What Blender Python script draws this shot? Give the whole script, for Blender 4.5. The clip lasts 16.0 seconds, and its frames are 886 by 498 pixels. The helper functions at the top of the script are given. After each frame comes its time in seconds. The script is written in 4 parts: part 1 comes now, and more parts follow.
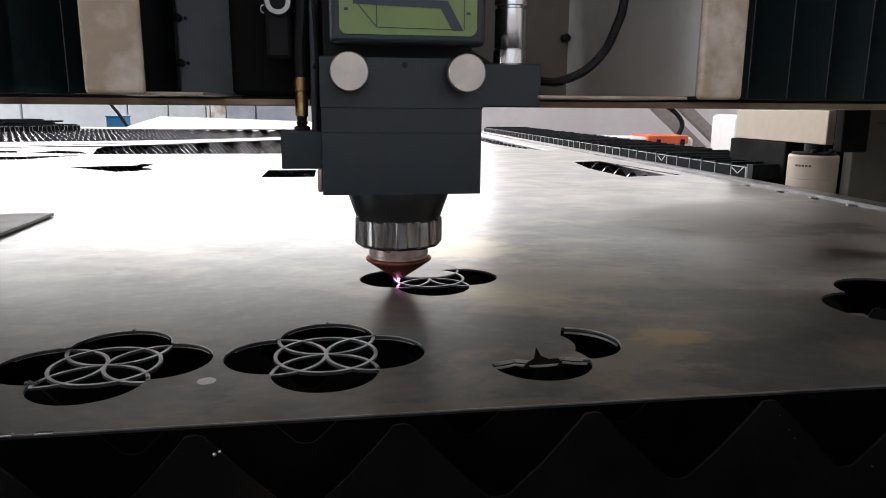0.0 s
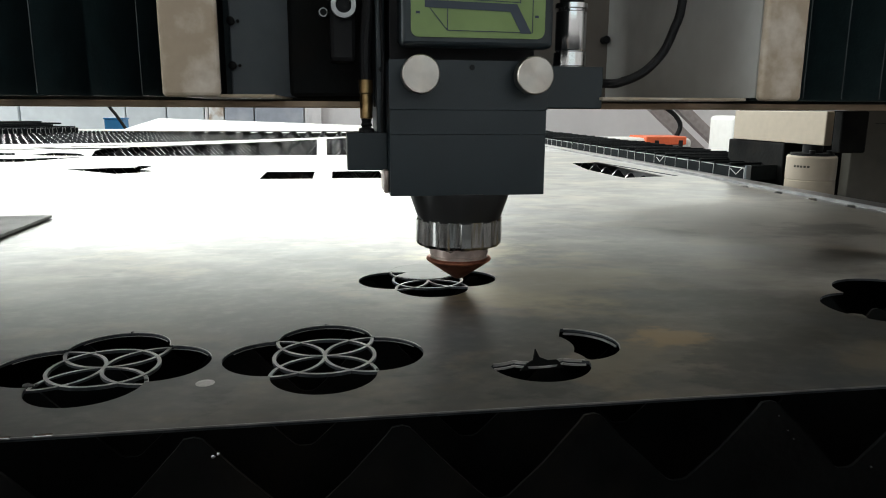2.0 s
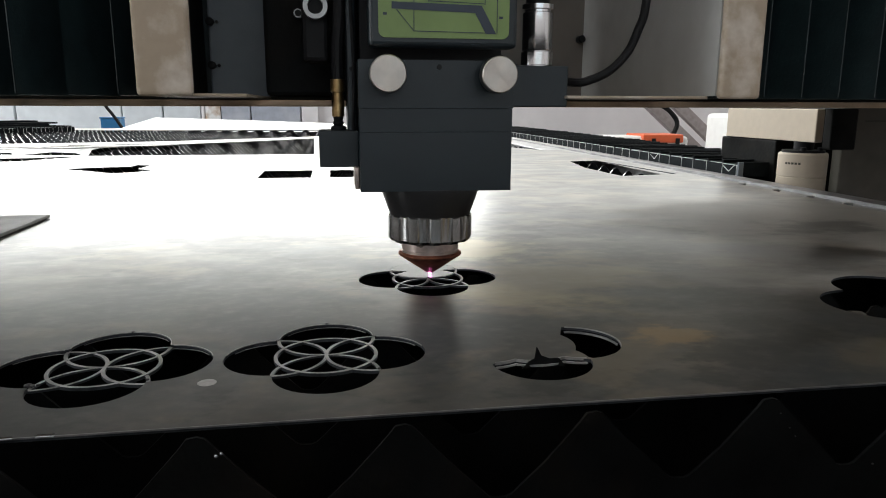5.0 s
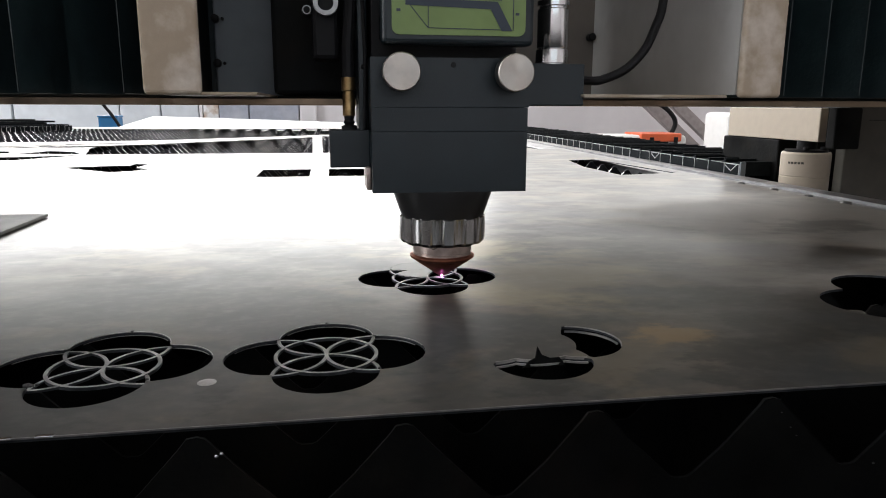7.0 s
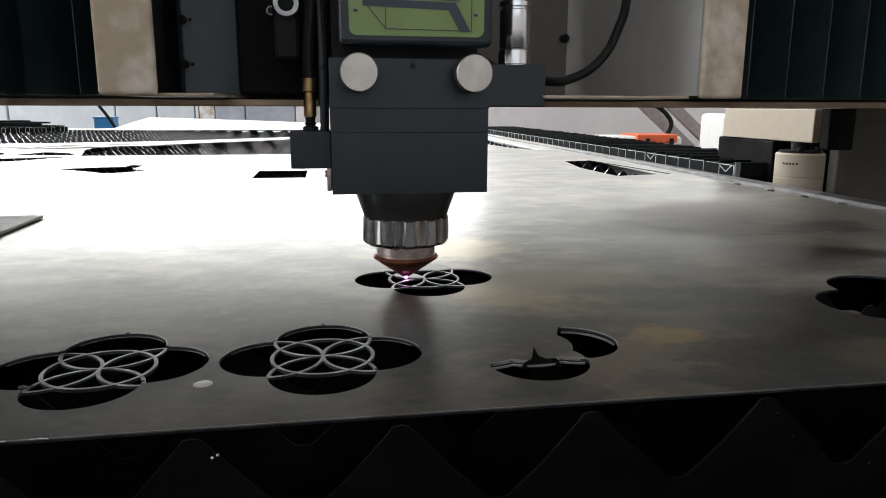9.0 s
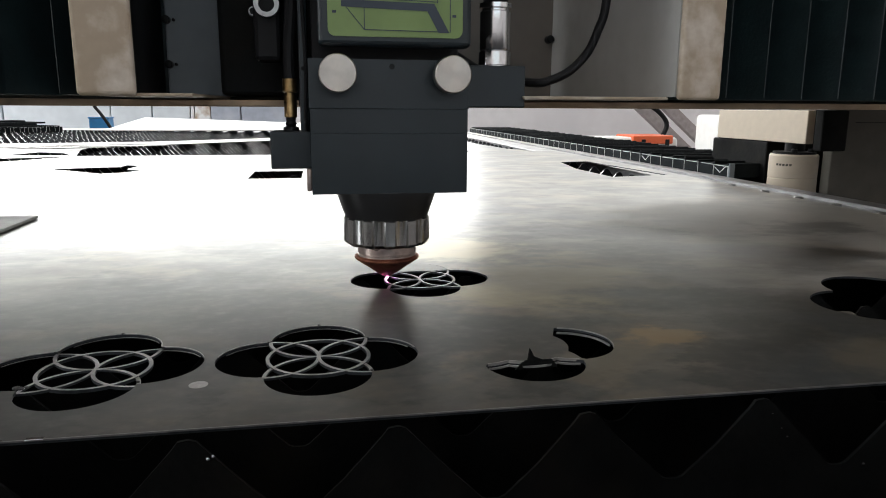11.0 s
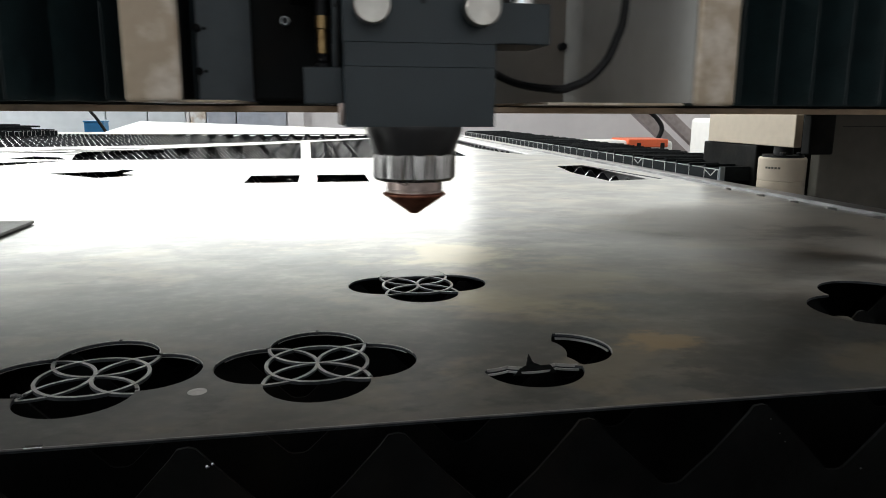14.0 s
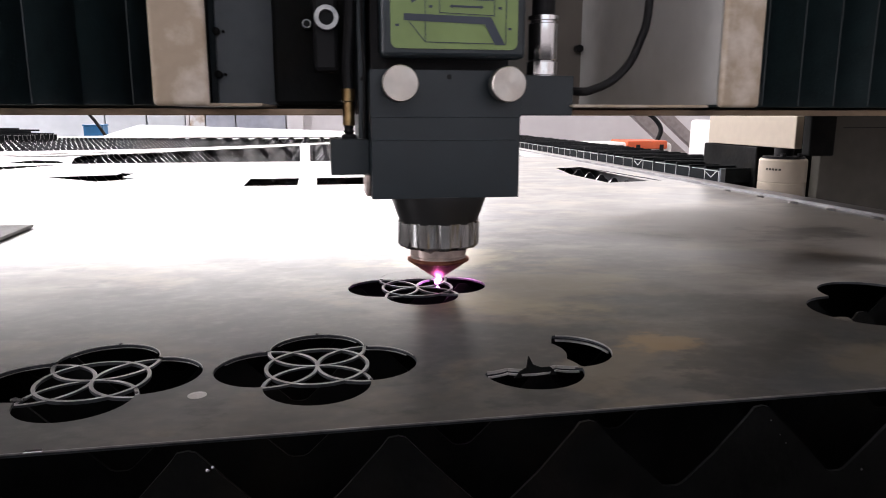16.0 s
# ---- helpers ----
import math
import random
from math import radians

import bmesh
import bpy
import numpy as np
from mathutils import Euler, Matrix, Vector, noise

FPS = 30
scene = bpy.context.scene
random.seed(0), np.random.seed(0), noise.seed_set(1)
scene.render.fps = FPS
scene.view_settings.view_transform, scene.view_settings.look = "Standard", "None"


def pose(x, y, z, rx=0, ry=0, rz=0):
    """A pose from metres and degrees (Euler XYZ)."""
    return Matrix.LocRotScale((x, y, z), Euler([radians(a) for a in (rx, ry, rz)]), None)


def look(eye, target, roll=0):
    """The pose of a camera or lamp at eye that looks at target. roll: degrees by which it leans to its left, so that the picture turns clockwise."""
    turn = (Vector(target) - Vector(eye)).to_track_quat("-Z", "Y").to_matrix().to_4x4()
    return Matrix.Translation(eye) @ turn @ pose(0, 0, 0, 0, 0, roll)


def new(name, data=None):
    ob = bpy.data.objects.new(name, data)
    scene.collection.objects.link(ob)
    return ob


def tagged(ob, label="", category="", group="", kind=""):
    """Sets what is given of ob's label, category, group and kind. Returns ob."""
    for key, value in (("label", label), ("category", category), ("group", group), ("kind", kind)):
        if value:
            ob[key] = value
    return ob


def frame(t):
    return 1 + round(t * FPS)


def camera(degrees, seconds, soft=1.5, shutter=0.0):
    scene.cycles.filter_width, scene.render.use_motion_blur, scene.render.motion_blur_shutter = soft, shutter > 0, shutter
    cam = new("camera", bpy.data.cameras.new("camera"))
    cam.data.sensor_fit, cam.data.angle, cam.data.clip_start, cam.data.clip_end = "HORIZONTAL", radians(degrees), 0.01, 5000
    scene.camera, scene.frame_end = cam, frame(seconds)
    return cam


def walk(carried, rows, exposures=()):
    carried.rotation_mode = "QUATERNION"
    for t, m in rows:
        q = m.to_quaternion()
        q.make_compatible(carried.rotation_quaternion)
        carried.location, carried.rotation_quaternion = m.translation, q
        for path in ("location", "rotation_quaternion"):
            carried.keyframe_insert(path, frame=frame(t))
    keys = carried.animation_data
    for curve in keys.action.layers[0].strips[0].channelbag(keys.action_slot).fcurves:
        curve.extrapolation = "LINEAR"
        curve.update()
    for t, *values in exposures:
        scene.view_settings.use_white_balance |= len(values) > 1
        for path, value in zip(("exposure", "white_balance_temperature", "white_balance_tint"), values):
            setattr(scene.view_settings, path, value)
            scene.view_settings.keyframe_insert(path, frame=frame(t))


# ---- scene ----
cam = camera(64.6, 16.0, soft=1.0, shutter=0.8)
PATH = [
    (0, (0.005, -0.225, 0.081), (0.299, 1.713, -0.319), 0.4),
    (0.5, (0.005, -0.225, 0.081), (0.297, 1.713, -0.317), 0.3),
    (1, (0.005, -0.225, 0.081), (0.299, 1.712, -0.321), 0.4),
    (1.5, (0.005, -0.225, 0.081), (0.304, 1.712, -0.32), 0.3),
    (2, (0.005, -0.225, 0.081), (0.303, 1.713, -0.315), 0.3),
    (2.5, (0.004, -0.225, 0.081), (0.298, 1.713, -0.317), 0.2),
    (3, (0.004, -0.225, 0.081), (0.305, 1.711, -0.322), 0.3),
    (3.5, (0.004, -0.225, 0.081), (0.302, 1.712, -0.318), 0.3),
    (4, (0.004, -0.225, 0.081), (0.303, 1.713, -0.316), 0.2),
    (6.5, (0.003, -0.224, 0.081), (0.316, 1.709, -0.324), 0.3),
    (7, (0.003, -0.224, 0.081), (0.314, 1.71, -0.322), 0.2),
    (7.5, (0.003, -0.224, 0.081), (0.32, 1.71, -0.317), 0.2),
    (8, (0.003, -0.224, 0.081), (0.321, 1.71, -0.315), 0.2),
    (8.5, (0.003, -0.224, 0.081), (0.322, 1.709, -0.321), 0.2),
    (9, (0.003, -0.224, 0.081), (0.324, 1.709, -0.319), 0.2),
    (11.5, (0.003, -0.224, 0.081), (0.337, 1.707, -0.316), 0.3),
    (12, (0.003, -0.224, 0.082), (0.333, 1.708, -0.313), 0.1),
    (12.5, (0.002, -0.224, 0.082), (0.339, 1.708, -0.312), 0.2),
    (13, (0.002, -0.224, 0.081), (0.335, 1.709, -0.312), 0.2),
    (13.5, (0.002, -0.224, 0.081), (0.344, 1.708, -0.307), 0.3),
    (14, (0.002, -0.224, 0.082), (0.347, 1.708, -0.307), 0.3),
    (14.5, (0.002, -0.224, 0.082), (0.348, 1.707, -0.309), 0.3),
    (15, (0.002, -0.223, 0.081), (0.344, 1.709, -0.307), 0.1),
    (15.5, (0.002, -0.224, 0.082), (0.347, 1.709, -0.301), 0.1),
    (16, (0.002, -0.224, 0.082), (0.348, 1.708, -0.3), 0.1),
]
EXPOSURES = [
    (0, -0.32, 6500, 14), (1.0, -0.32, 6500, 5), (1.5, -0.32, 6500, 8), (2.0, -0.37, 6500, 2), (2.5, -0.37, 6500, -6), (3.0, -0.32, 6500, 12), (3.5, -0.32, 6500, -13),
    (4.0, -0.42, 6500, 8), (6.5, -0.32, 6500, 5), (7.0, -0.32, 6500, 11), (8.0, -0.27, 6500, 4), (9.0, -0.32, 6500, 8), (11.5, -0.27, 6500, 8),
    (12.0, -0.27, 6500, 0), (13.0, -0.37, 6500, 11), (13.5, -0.37, 6500, 5), (14.1, -0.42, 6500, 5), (14.4, 0.03, 6600, 22), (15.0, -0.02, 6500, 12), (15.5, -0.17, 6500, -3),
    (15.8, -0.12, 6500, 9), (16.0, 0.03, 6600, 19),
]
walk(cam, [(t, look(eye, target, roll)) for t, eye, target, roll in PATH], EXPOSURES)

# positions of the cutting head's nozzle tip: seconds, x, y, z
HEAD = [
    (0, 0.0327, 0.0965, 0.001), (0.3, 0.032, 0.0952, 0.001), (0.5, 0.0376, 0.0912, 0.001), (0.7, 0.046, 0.0968, 0.001),
    (0.9, 0.033, 0.0981, 0.001), (1, 0.0329, 0.0999, 0.001), (1.1, 0.029, 0.0977, 0.001), (1.2, 0.032, 0.0991, 0.006),
    (1.3, 0.032, 0.0987, 0.03), (1.4, 0.035, 0.0983, 0.031), (1.5, 0.06, 0.0979, 0.031), (1.6, 0.062, 0.0975, 0.03),
    (1.7, 0.063, 0.0971, 0.004), (1.8, 0.064, 0.0956, 0.001), (2, 0.0618, 0.0959, 0.001), (2.3, 0.061, 0.0934, 0.001),
    (2.5, 0.0614, 0.0921, 0.001), (2.7, 0.059, 0.0918, 0.001), (3, 0.049, 0.096, 0.0024), (3.3, 0.06, 0.0972, 0.001),
    (3.5, 0.0634, 0.096, 0.001), (3.6, 0.063, 0.0977, 0.024), (3.7, 0.063, 0.0994, 0.03), (3.8, 0.046, 0.1011, 0.032),
    (3.9, 0.046, 0.1028, 0.026), (4, 0.047, 0.1045, 0.005), (4.1, 0.047, 0.1073, 0.001), (4.2, 0.047, 0.1079, 0.001),
    (6.3, 0.055, 0.1003, 0.001), (6.5, 0.0542, 0.099, 0.001), (7, 0.0545, 0.0991, 0.001), (7.5, 0.0529, 0.1017, 0.001),
    (7.7, 0.051, 0.1011, 0.001), (7.8, 0.054, 0.1011, 0.001), (7.9, 0.055, 0.1019, 0.004), (8, 0.055, 0.1019, 0.029),
    (8.1, 0.054, 0.1019, 0.031), (8.2, 0.04, 0.102, 0.032), (8.3, 0.04, 0.102, 0.019), (8.4, 0.04, 0.1021, 0.002),
    (8.5, 0.0394, 0.1021, 0.001), (8.7, 0.04, 0.1018, 0.001), (9, 0.039, 0.101, 0.001), (9.2, 0.038, 0.1007, 0.001),
    (11.3, 0.032, 0.1037, 0.001), (11.5, 0.0345, 0.1029, 0.001), (11.8, 0.0316, 0.108, 0.0022), (11.9, 0.032, 0.1083, 0.006),
    (12, 0.032, 0.1085, 0.032), (12.1, 0.047, 0.1088, 0.033), (12.2, 0.061, 0.109, 0.032), (12.3, 0.061, 0.1093, 0.014),
    (12.4, 0.061, 0.1096, 0.002), (12.5, 0.0609, 0.1098, 0.001), (12.7, 0.06, 0.1086, 0.001), (13, 0.0604, 0.106, 0.001),
    (13.2, 0.061, 0.106, 0.001), (13.5, 0.0596, 0.106, 0.001), (13.6, 0.061, 0.1067, 0.001), (13.7, 0.062, 0.1094, 0.001),
    (13.8, 0.062, 0.1114, 0.022), (13.9, 0.062, 0.1133, 0.03), (14, 0.048, 0.1151, 0.032), (14.1, 0.046, 0.1169, 0.031),
    (14.2, 0.045, 0.1187, 0.009), (14.3, 0.045, 0.1227, 0.001), (14.5, 0.0456, 0.1241, 0.001), (14.7, 0.046, 0.1238, 0.001),
    (15, 0.0467, 0.1245, 0.001), (15.2, 0.038, 0.1232, 0.001), (15.3, 0.033, 0.1201, 0.001), (15.5, 0.0329, 0.115, 0.001),
    (15.7, 0.042, 0.1147, 0.001), (15.8, 0.049, 0.114, 0.001), (15.9, 0.056, 0.1132, 0.001), (16, 0.0598, 0.1122, 0.001),
]


# ---- light ----
world = bpy.data.worlds.new("world")
scene.world = world
world.use_nodes = True
wn = world.node_tree
sky = wn.nodes.new("ShaderNodeTexSky")
sky.sky_type, sky.sun_disc = "NISHITA", False
sky.sun_elevation, sky.sun_rotation = radians(35), radians(20)
wn.links.new(sky.outputs[0], wn.nodes["Background"].inputs[0])
wn.nodes["Background"].inputs[1].default_value = 0.08


def area(name, m, sx, sy, power, color):
    data = bpy.data.lights.new(name, "AREA")
    data.shape, data.size, data.size_y, data.energy, data.color = "RECTANGLE", sx, sy, power, color
    ob = new(name, data)
    ob.matrix_world = m
    return ob


# daylight of the openings in the hall's walls, and fill beside the north one
area("window_light_north", look((-0.54, 3.66, 1.3), (-0.54, 0, 1.3)), 2.8, 1.9, 134, (1.0, 0.985, 0.96))
# two weaker lights, added to brighten the sheet's right half
area("window_light_north_middle", look((1.3, 3.66, 1.3), (1.3, 0, 1.3)), 0.78, 1.9, 8, (1.0, 0.97, 0.93))
area("window_light_north_side", look((2.8, 3.66, 1.3), (2.8, 0, 1.3)), 2.18, 1.9, 26, (1.0, 0.96, 0.91))
area("window_light_west", look((-4.05, 0.85, 1.25), (0, 0.85, 0.9)), 3.6, 1.9, 188, (0.97, 0.98, 1.0))
area("window_light_south", look((0.0, -4.05, 1.25), (0, 0, 0.9)), 3.4, 1.7, 20, (0.95, 0.98, 1.0))


# ---- materials ----
def material(name, color, rough=0.5, metal=0.0, vary=0.15, scale=40.0, bump=0.1, bump_scale=250.0, rough_vary=0.1, stain=None,
             stain_scale=8.0, stain_at=0.55, stretch=(1, 1, 1), aniso=0.0, emit=0.0, spec=0.5):
    """A surface with broad stains, fine grain and a little relief."""
    m = bpy.data.materials.new(name)
    m.use_nodes = True
    nt = m.node_tree
    b = nt.nodes["Principled BSDF"]
    b.inputs["Metallic"].default_value = metal
    b.inputs["Anisotropic"].default_value = aniso
    tc = nt.nodes.new("ShaderNodeTexCoord")
    mp = nt.nodes.new("ShaderNodeMapping")
    mp.inputs["Scale"].default_value = stretch
    nt.links.new(tc.outputs["Object"], mp.inputs[0])

    def noise_node(sc, detail):
        n = nt.nodes.new("ShaderNodeTexNoise")
        n.inputs["Scale"].default_value, n.inputs["Detail"].default_value = sc, detail
        nt.links.new(mp.outputs[0], n.inputs["Vector"])
        return n

    def ramp(src, lo, hi, a, c):
        r = nt.nodes.new("ShaderNodeValToRGB")
        r.color_ramp.elements[0].position, r.color_ramp.elements[1].position = lo, hi
        r.color_ramp.elements[0].color, r.color_ramp.elements[1].color = (*a, 1), (*c, 1)
        nt.links.new(src, r.inputs[0])
        return r.outputs[0]

    grain = noise_node(scale, 6)
    dark = [v * (1 - vary) for v in color]
    light = [min(1, v * (1 + vary)) for v in color]
    col = ramp(grain.outputs["Fac"], 0.3, 0.7, dark, light)
    if stain:
        big = noise_node(stain_scale, 5)
        mix = nt.nodes.new("ShaderNodeMix")
        mix.data_type = "RGBA"
        nt.links.new(ramp(big.outputs["Fac"], stain_at - 0.1, stain_at + 0.12, (0, 0, 0), (1, 1, 1)), mix.inputs[0])
        nt.links.new(col, mix.inputs[6])
        mix.inputs[7].default_value = (*stain, 1)
        col = mix.outputs[2]
    nt.links.new(col, b.inputs["Base Color"])
    rg = noise_node(scale * 0.4, 4)
    nt.links.new(ramp(rg.outputs["Fac"], 0.3, 0.7, [max(0.02, rough - rough_vary)] * 3, [min(1, rough + rough_vary)] * 3), b.inputs["Roughness"])
    if bump:
        bn = nt.nodes.new("ShaderNodeBump")
        bn.inputs["Strength"].default_value, bn.inputs["Distance"].default_value = bump, 0.001
        nt.links.new(noise_node(bump_scale, 5).outputs["Fac"], bn.inputs["Height"])
        nt.links.new(bn.outputs[0], b.inputs["Normal"])
    b.inputs["Specular IOR Level"].default_value = spec
    if emit:
        b.inputs["Emission Color"].default_value = (*color, 1)
        b.inputs["Emission Strength"].default_value = emit
    return m


def sheet_steel():
    """Bare rolled steel: clouded mill scale, wiped streaks, a few rusty and oily stains, and areas painted lighter or
    dimmer.
    """
    m = bpy.data.materials.new("sheet_steel")
    m.use_nodes = True
    nt = m.node_tree
    b = nt.nodes["Principled BSDF"]
    tc = nt.nodes.new("ShaderNodeTexCoord")

    def tex(scale, detail, stretch, rough=0.55):
        mp = nt.nodes.new("ShaderNodeMapping")
        mp.inputs["Scale"].default_value = stretch
        nt.links.new(tc.outputs["Object"], mp.inputs[0])
        n = nt.nodes.new("ShaderNodeTexNoise")
        for key, value in (("Scale", scale), ("Detail", detail), ("Roughness", rough)):
            n.inputs[key].default_value = value
        nt.links.new(mp.outputs[0], n.inputs["Vector"])
        return n.outputs["Fac"]

    def calc(op, a, c):
        n = nt.nodes.new("ShaderNodeMath")
        n.operation = op
        for k, v in ((0, a), (1, c)):
            if isinstance(v, float):
                n.inputs[k].default_value = v
            else:
                nt.links.new(v, n.inputs[k])
        return n.outputs[0]

    def span(src, lo, hi, a, c):
        """From a to c as src goes from lo to hi, with soft ends."""
        t = calc("TANH", calc("MULTIPLY", calc("SUBTRACT", src, (lo + hi) / 2), 3.2 / (hi - lo)), 0.0)
        return calc("ADD", calc("MULTIPLY", t, (c - a) / 2), (a + c) / 2)

    def mix(fac, a, c):
        n = nt.nodes.new("ShaderNodeMix")
        n.data_type = "RGBA"
        nt.links.new(fac, n.inputs[0])
        for k, v in ((6, a), (7, c)):
            if isinstance(v, tuple):
                n.inputs[k].default_value = (*v, 1)
            else:
                nt.links.new(v, n.inputs[k])
        return n.outputs[2]

    def patch(at, size, most=0.55, squash=1.0):
        """A soft-edged stain with an uneven outline; squash above 1 draws it out along x."""
        mp = nt.nodes.new("ShaderNodeMapping")
        mp.inputs["Location"].default_value = (-at[0], -at[1] * squash, 0)
        mp.inputs["Scale"].default_value = (1, squash, 1)
        nt.links.new(tc.outputs["Object"], mp.inputs[0])
        ln = nt.nodes.new("ShaderNodeVectorMath")
        ln.operation = "LENGTH"
        nt.links.new(mp.outputs[0], ln.inputs[0])
        far = calc("ADD", ln.outputs["Value"], calc("MULTIPLY", tex(1.6 / size, 6, (0.8, 1.2, 1), 0.62), size * 2.0))
        return span(far, size * 1.3, size * 1.75, most, 0.0)

    clouds = tex(14, 6, (0.8, 1.1, 1), 0.55)
    streaks = tex(20, 5, (0.7, 1.1, 1), 0.5)
    wipes = tex(42, 4, (0.7, 1.1, 1), 0.5)
    spots = tex(60, 3, (0.7, 1.1, 1), 0.5)
    base = mix(span(clouds, 0.41, 0.60, 0, 1), (0.040, 0.045, 0.046), (0.205, 0.186, 0.150))
    base = mix(span(streaks, 0.42, 0.78, 0, 0.8), base, (0.100, 0.102, 0.097))
    base = mix(span(tex(6, 3, (1, 1, 1), 0.5), 0.5, 0.8, 0, 0.6), base, (0.42, 0.31, 0.16))
    base = mix(span(wipes, 0.40, 0.80, 0, 0.5), base, (0.090, 0.090, 0.085))
    base = mix(span(wipes, 0.15, 0.50, 0.22, 0), base, (0.43, 0.41, 0.37))
    brush = tex(60, 6, (0.35, 1.5, 1), 0.62)
    base = mix(span(brush, 0.42, 0.62, 0.28, 0), base, (0.06, 0.062, 0.06))
    base = mix(span(tex(9, 5, (1, 1.2, 1), 0.6), 0.46, 0.60, 0, 0.5), base, (0.085, 0.102, 0.114))
    base = mix(span(tex(26, 6, (0.8, 1.2, 1), 0.62), 0.49, 0.58, 0, 0.75), base, (0.045, 0.048, 0.046))
    base = mix(span(tex(17, 5, (0.9, 1.1, 1), 0.6), 0.52, 0.64, 0, 0.5), base, (0.27, 0.225, 0.155))
    base = mix(patch((0.08, 0.165), 0.06, 0.75), base, (0.50, 0.43, 0.26))
    base = mix(patch((0.105, 0.09), 0.08, 0.65), base, (0.42, 0.33, 0.17))
    base = mix(patch((0.02, 0.03), 0.03), base, (0.09, 0.09, 0.082))
    # pale, dull patch painted in to brighten the sheet's dim right side
    lit_patch = patch((0.42, 0.16), 0.34, 0.85)
    base = mix(lit_patch, base, (0.50, 0.49, 0.45))
    oil = (0.062, 0.068, 0.066)
    for x, y, size, most, squash in ((0.118, 0.258, 0.024, 0.8, 2.0), (0.205, 0.205, 0.06, 0.7, 1.6), (0.33, 0.205, 0.075, 0.6, 1.4), (0.27, 0.12, 0.06, 0.45, 1.2),
                                     (0.178, 0.048, 0.04, 0.7, 1.6), (0.163, 0.002, 0.034, 0.75, 1.0), (0.148, -0.022, 0.022, 0.6, 1.3), (0.225, 0.02, 0.03, 0.55, 1.3), (0.17, 0.135, 0.04, 0.5, 1.3), (-0.045, 0.178, 0.03, 0.8, 2.4),
                                     (-0.012, 0.160, 0.02, 0.7, 2.4), (-0.11, 0.075, 0.07, 0.6, 1.5), (-0.16, 0.10, 0.05, 0.6, 1.5), (0.01, 0.255, 0.03, 0.5, 2.5)):
        base = mix(patch((x, y), size, most, squash), base, oil)
    # broad patches painted darker, where the sheet mirrors less light
    dimmed = (0.045, 0.049, 0.047)
    for x, y, size, most in ((-0.12, 0.005, 0.19, 0.6), (-0.03, 0.05, 0.10, 0.3), (0.0, -0.03, 0.08, 0.35), (0.15, 0.085, 0.13, 0.45)):
        base = mix(patch((x, y), size, most), base, dimmed)
    base = mix(patch((0.122, 0.002), 0.026, 0.6, 1.3), base, (0.46, 0.30, 0.13))
    base = mix(span(tex(170, 4, (0.8, 1.1, 1), 0.6), 0.42, 0.75, 0, 0.15), base, (0.30, 0.285, 0.25))
    base = mix(span(spots, 0.60, 0.85, 0, 0.25), base, (0.42, 0.41, 0.38))
    nt.links.new(base, b.inputs["Base Color"])
    nt.links.new(span(lit_patch, 0.0, 1.0, 0.64, 0.1), b.inputs["Metallic"])
    rough = calc("ADD", span(clouds, 0.3, 0.7, 0.298, 0.286), calc("ADD", span(streaks, 0.40, 0.7, 0.0, 0.03), span(wipes, 0.35, 0.65, 0.0, 0.03)))
    nt.links.new(calc("ADD", rough, calc("MULTIPLY", lit_patch, 0.18)), b.inputs["Roughness"])
    return m


STEEL = sheet_steel()
CUT = material("cut_steel_edge", (0.52, 0.515, 0.50), 0.5, 1.0, 0.2, 200, 0.2, 900)
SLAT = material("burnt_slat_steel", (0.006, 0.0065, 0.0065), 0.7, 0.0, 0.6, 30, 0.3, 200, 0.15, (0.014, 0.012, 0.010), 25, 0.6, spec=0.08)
# paler copy of SLAT for the far slats, the sky's light in its colour
SLATFAR = material("skylit_slat_steel", (0.030, 0.031, 0.036), 0.6, 0.2, 0.4, 30, 0.3, 200, 0.15, spec=0.2)
BED = material("bed_dark", (0.02, 0.02, 0.02), 0.8, 0.0, 0.3)
ANOD = material("black_anodised", (0.0065, 0.0145, 0.0195), 0.42, 0.0, 0.12, 60, 0.05, 1500, 0.06)
ANOD2 = material("black_anodised_cone", (0.016, 0.016, 0.017), 0.38, 0.0, 0.12, 60, 0.03, 1500, 0.06)
CHROME = material("chrome", (0.75, 0.75, 0.76), 0.16, 1.0, 0.05, 50, 0.02, 300, 0.05)
NUT = material("fluted_steel", (0.55, 0.545, 0.54), 0.24, 1.0, 0.15, 80, 0.03, 300, 0.08)
KNOB = material("turned_aluminium", (0.47, 0.43, 0.39), 0.36, 1.0, 0.06, 300, 0.015, 1200, 0.03, aniso=0.75)
lathe_marks = KNOB.node_tree.nodes.new("ShaderNodeTangent")
lathe_marks.direction_type, lathe_marks.axis = "RADIAL", "Y"
KNOB.node_tree.links.new(lathe_marks.outputs[0], KNOB.node_tree.nodes["Principled BSDF"].inputs["Tangent"])
BRASS = material("brass", (0.32, 0.215, 0.10), 0.35, 1.0, 0.3, 300, 0.1, 900)
COPPER = material("copper_nozzle", (0.52, 0.22, 0.14), 0.5, 1.0, 0.2, 200, 0.1, 900, 0.1, (0.25, 0.10, 0.07), 90)
CERAMIC = material("nozzle_holder", (0.54, 0.44, 0.40), 0.34, 0.7, 0.25, 150, 0.1, 900, 0.1, (0.12, 0.09, 0.08), 60, 0.6)
BEIGE = material("beige_powder_coat", (0.40, 0.32, 0.23), 0.5, 0.0, 0.05, 200, 0.08, 1400, 0.05, (0.66, 0.60, 0.52), 62, 0.57)
# panel colour darkened for the shade at the back of the carriage
SHADEPAN = material("shaded_back_panel", (0.15, 0.13, 0.11), 0.5, 0.0, 0.06, 60, 0.05, 900, 0.05, (0.11, 0.10, 0.085), 10)
